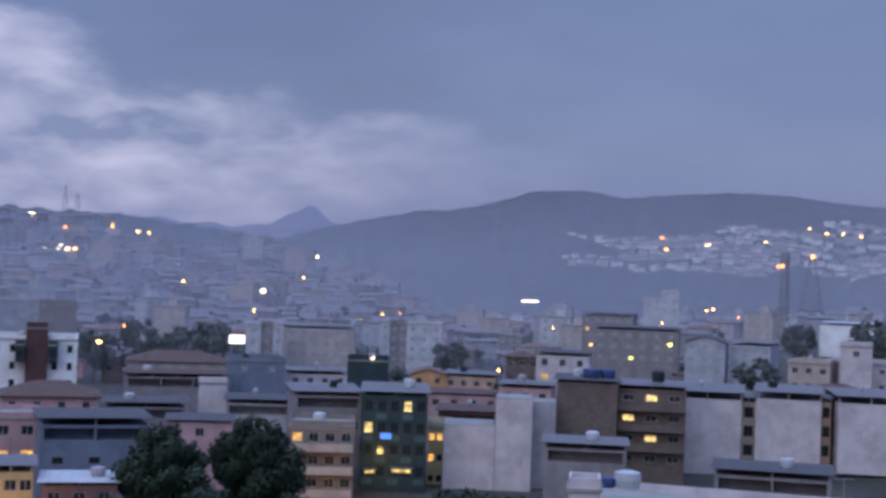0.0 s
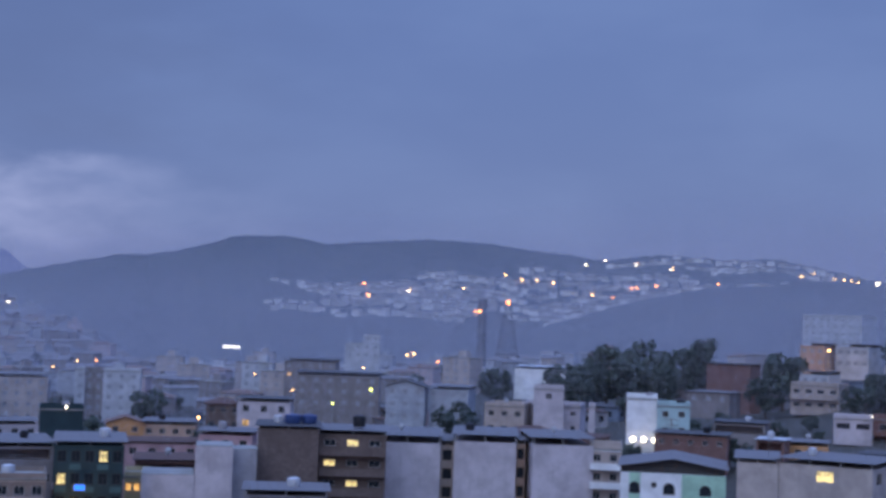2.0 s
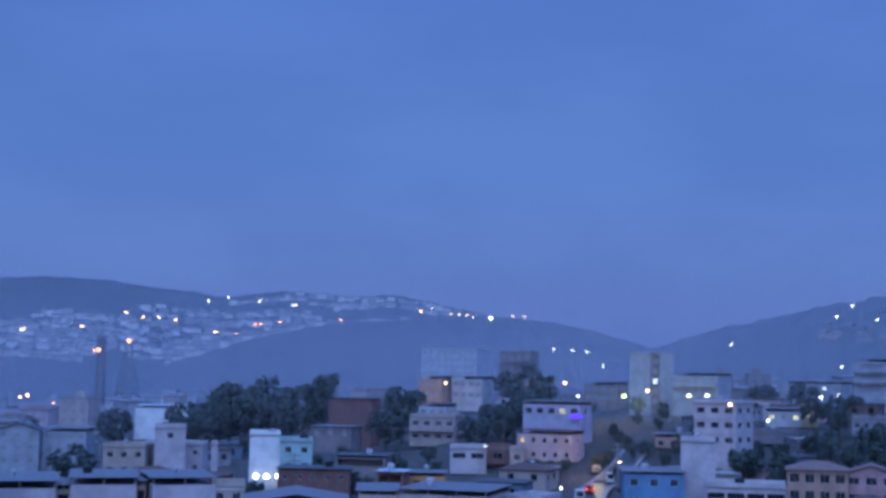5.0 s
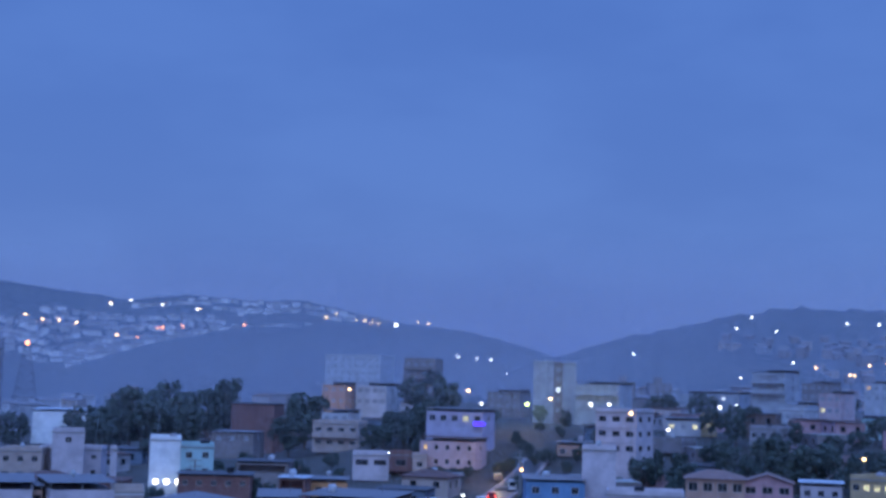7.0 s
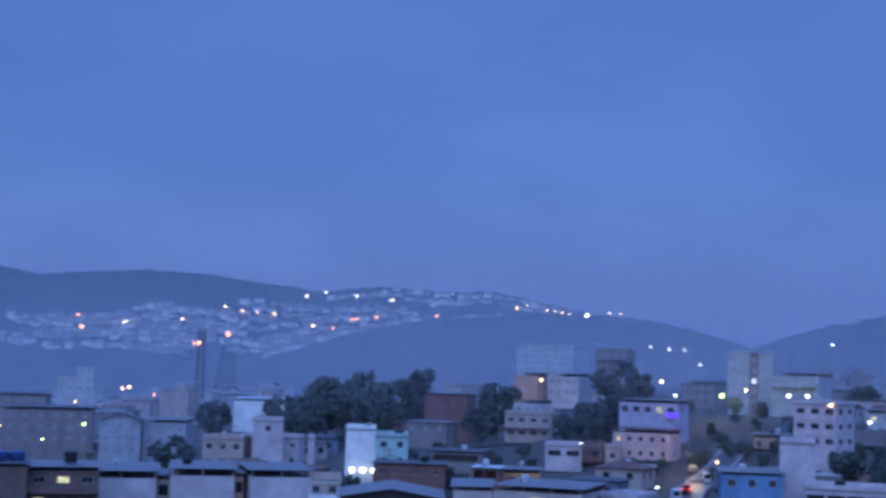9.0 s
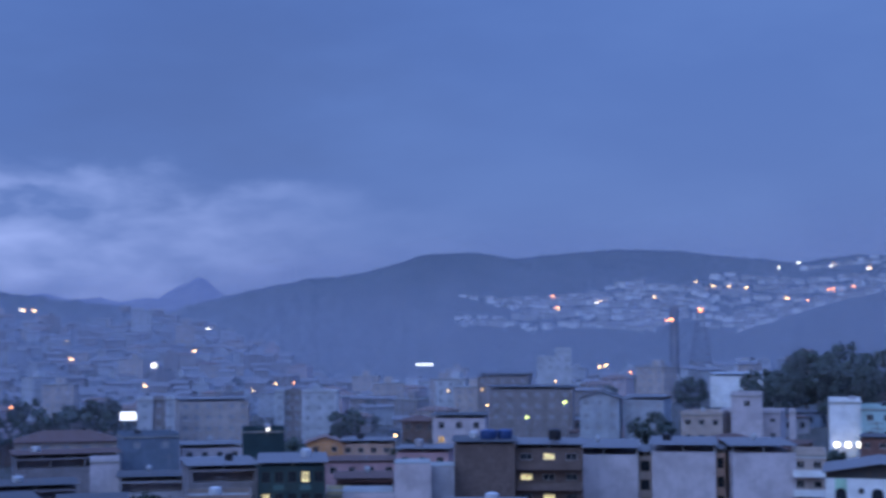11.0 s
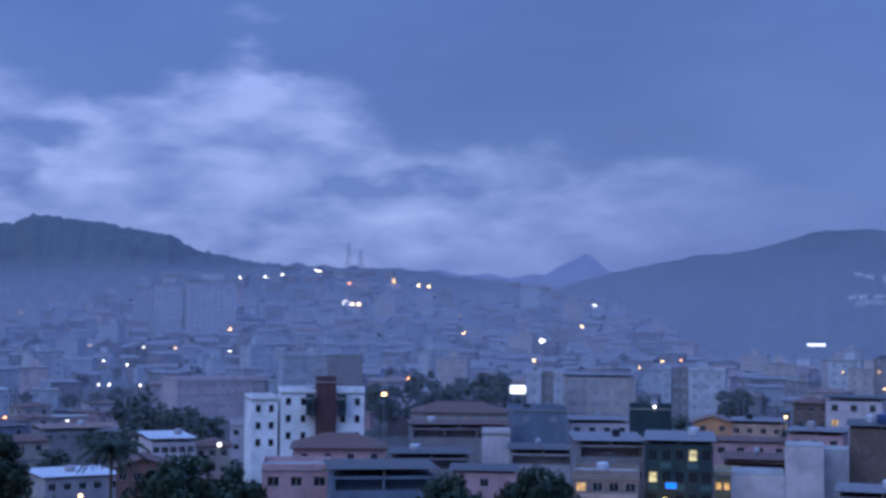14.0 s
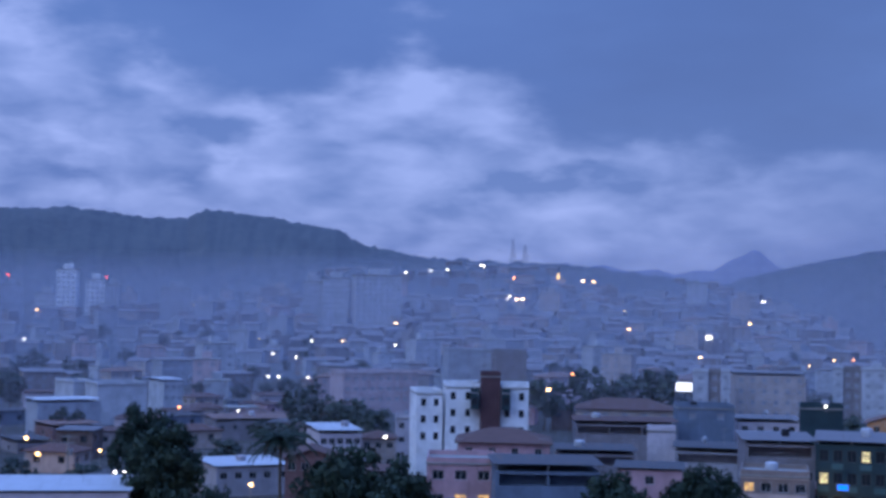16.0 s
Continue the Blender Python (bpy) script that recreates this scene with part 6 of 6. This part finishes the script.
# trees among the roofs
rt = random.Random(9)
for i in range(110):
    az, d = rt.uniform(-35, 12), rt.uniform(430, 760)
    tree(az, d, land_z(az, d) + rt.uniform(6, 11), rt.randrange(4), True, rt.uniform(0.9, 1.4), label="dark tree among the town roofs", group="trees of the town")
for i in range(40):
    az, d = rt.uniform(18, 49), rt.uniform(255, 620)
    tree(az, d, land_z(az, d) + rt.uniform(4, 7), rt.randrange(4), True, rt.uniform(0.9, 1.4), label="dark tree between the hillside houses", group="trees of the hillside")
grove(16.6, 21.4, 350, 395, 13, 9, 15, 31, "dark tree of the grove above the roofs")
grove(28.0, 31.2, 322, 345, 12, 6, 10, 32, "dark tree on the steep bank")
grove(32.9, 33.7, 302, 312, 3, 3, 5, 37, "low bush under the brick wall")
grove(33.6, 37, 298, 345, 16, 2.5, 4.5, 33, "low bush on the green bank")
grove(36.5, 44.5, 288, 322, 16, 5, 9, 34, "dark tree between the hillside houses")
grove(41, 49, 300, 360, 12, 5, 9, 35, "dark tree between the hillside houses")
grove(20, 31, 285, 318, 12, 3, 6, 36, "low tree in a back yard")
grove(30.4, 32.1, 296, 304, 5, 2.5, 4.5, 38, "low tree in a back yard")
# white houses scattered over the far slopes, too many and too small to count
far = Shape()
for az0, az1, d0, d1, n in ((4, 12, 1530, 1720, 20), (8, 21, 1490, 1770, 60), (14, 28, 1750, 2080, 34), (37, 50, 640, 940, 34), (-24, -4, 900, 1090, 12), (-36, -3, 610, 920, 84), (0, 12, 700, 1000, 16)):
    for i in range(n):
        az, d = rt.uniform(az0, az1), rt.uniform(d0, d1)
        for j in range(rt.randrange(3, 10)):
            az, d = az + math.degrees(rt.uniform(7, 19) / d), d + rt.uniform(-14, 14)
            p = spot(az, d)
            w, h, k = rt.uniform(2, 3.4) if az > 36 else rt.uniform(3, 6), rt.uniform(3, 4.5) if az > 36 or az < 0 and d > 900 else rt.uniform(3, 7), rt.choice((8, 0, 8, 3)) if 0 < az < 36 else rt.choice((1, 2, 6, 6, 7)) if d > 900 or az > 36 else rt.choice((0, 1, 2, 2, 6, 6, 7))
            s = Shape().box(-w, w, 0, 8, -9, h, k)
            s.face([(-w - 0.5, -0.5, h), (w + 0.5, -0.5, h), (w + 0.5, 4, h + 1.3), (-w - 0.5, 4, h + 1.3)], 4)
            s.face([(-w - 0.5, 4, h + 1.3), (w + 0.5, 4, h + 1.3), (w + 0.5, 8.5, h), (-w - 0.5, 8.5, h)], 4)
            for x in (-w * 0.5, w * 0.4):
                s.box(x - 0.6, x + 0.6, -0.06, -0.01, h - 2.2, h - 0.9, 5)
            moved(s, pose(p.x, p.y, p.z, 0, 0, -az + rt.uniform(-30, 30)), far)
tagged(new("hillside_houses", far.mesh("hillside_houses", PALE, TAN, ASH, PALE, ZINC_FAR, HAZED_PANE, UMBER, DIM, FRESH)), "pale small houses scattered over the misty slopes", "houses", kind="stuff")

for az, d, top in ((-34.6, 225, 7.5), (-33.4, 212, 6.0), (-27.6, 245, 6.5), (-26.2, 262, 7.0), (-23.4, 285, 9.0), (-24.6, 300, 8.0), (-31.6, 235, 5.5)):
    tree(az, d, top, int(d) % 4, True, 1.4, label="low dark tree beside the lamp lit street")
tree(-26.6, 122, 17.0, 2, False, 0.4, label="slender tree with thin leafy twigs")


# ---- streaks standing in for haze over the far town, tallest to the right ----
def haze_streaks(n, seed):
    """Haze as thin upright three-sided streaks, wider with distance, sparse enough to see the hills through."""
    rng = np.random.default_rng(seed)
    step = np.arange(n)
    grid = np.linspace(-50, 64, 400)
    share = np.cumsum(np.interp(grid, [-50, -12, 2, 14, 24, 34, 44, 64], HAZE_SHARE))
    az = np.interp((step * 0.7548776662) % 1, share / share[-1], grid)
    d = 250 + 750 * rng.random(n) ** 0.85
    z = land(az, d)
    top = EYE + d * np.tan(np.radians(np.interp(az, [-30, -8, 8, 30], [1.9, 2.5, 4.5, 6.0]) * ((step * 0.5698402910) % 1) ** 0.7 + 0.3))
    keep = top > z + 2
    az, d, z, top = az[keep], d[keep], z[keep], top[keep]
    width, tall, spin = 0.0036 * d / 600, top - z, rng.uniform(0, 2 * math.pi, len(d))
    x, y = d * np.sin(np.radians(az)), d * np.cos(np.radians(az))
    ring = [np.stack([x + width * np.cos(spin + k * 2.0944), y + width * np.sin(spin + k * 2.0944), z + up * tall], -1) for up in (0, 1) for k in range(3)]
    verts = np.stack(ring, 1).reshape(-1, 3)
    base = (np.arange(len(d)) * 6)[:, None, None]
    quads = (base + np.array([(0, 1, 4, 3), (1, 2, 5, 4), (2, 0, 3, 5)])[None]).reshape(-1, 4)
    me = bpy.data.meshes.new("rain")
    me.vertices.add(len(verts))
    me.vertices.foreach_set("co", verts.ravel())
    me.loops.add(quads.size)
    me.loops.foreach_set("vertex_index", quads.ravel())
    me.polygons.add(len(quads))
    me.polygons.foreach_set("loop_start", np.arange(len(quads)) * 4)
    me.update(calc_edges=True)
    me.materials.append(HAZE_STREAK)
    return tagged(new("rain", me), "grey blue streaks standing in for haze over the far town", "rain", kind="stuff")


HAZE_SHARE = (1.15, 1.15, 0.85, 0.75, 0.9, 1.0, 0.85, 0.85)
HAZE_STREAK = plain("haze_streak", (0.50, 0.515, 0.65), 0.6)
haze_streaks(155000, 71)

# street light that falls on walls and roads
WARM = (1.0, 0.62, 0.28)
point(-2.3, 190, 4.5, 380, (1.0, 0.85, 0.4))
point(-4.2, 181, 2.5, 320, WARM)
point(-16.4, 146, 5.0, 260, WARM)
point(33.0, 296, land_z(33.0, 296) + 7, 2000, WARM)
point(33.9, 345, land_z(33.9, 345) + 7, 3000, WARM)
point(34.8, 395, land_z(34.8, 395) + 7, 4500, (0.95, 1.0, 0.5))
point(-27.2, 168, 7.0, 700, WARM)
point(-33.0, 245, 8.0, 1500, WARM)
point(1.9, 268, 8.0, 700, WARM)
point(26.9, 393, land_z(26.9, 393) + 8, 600, WARM)
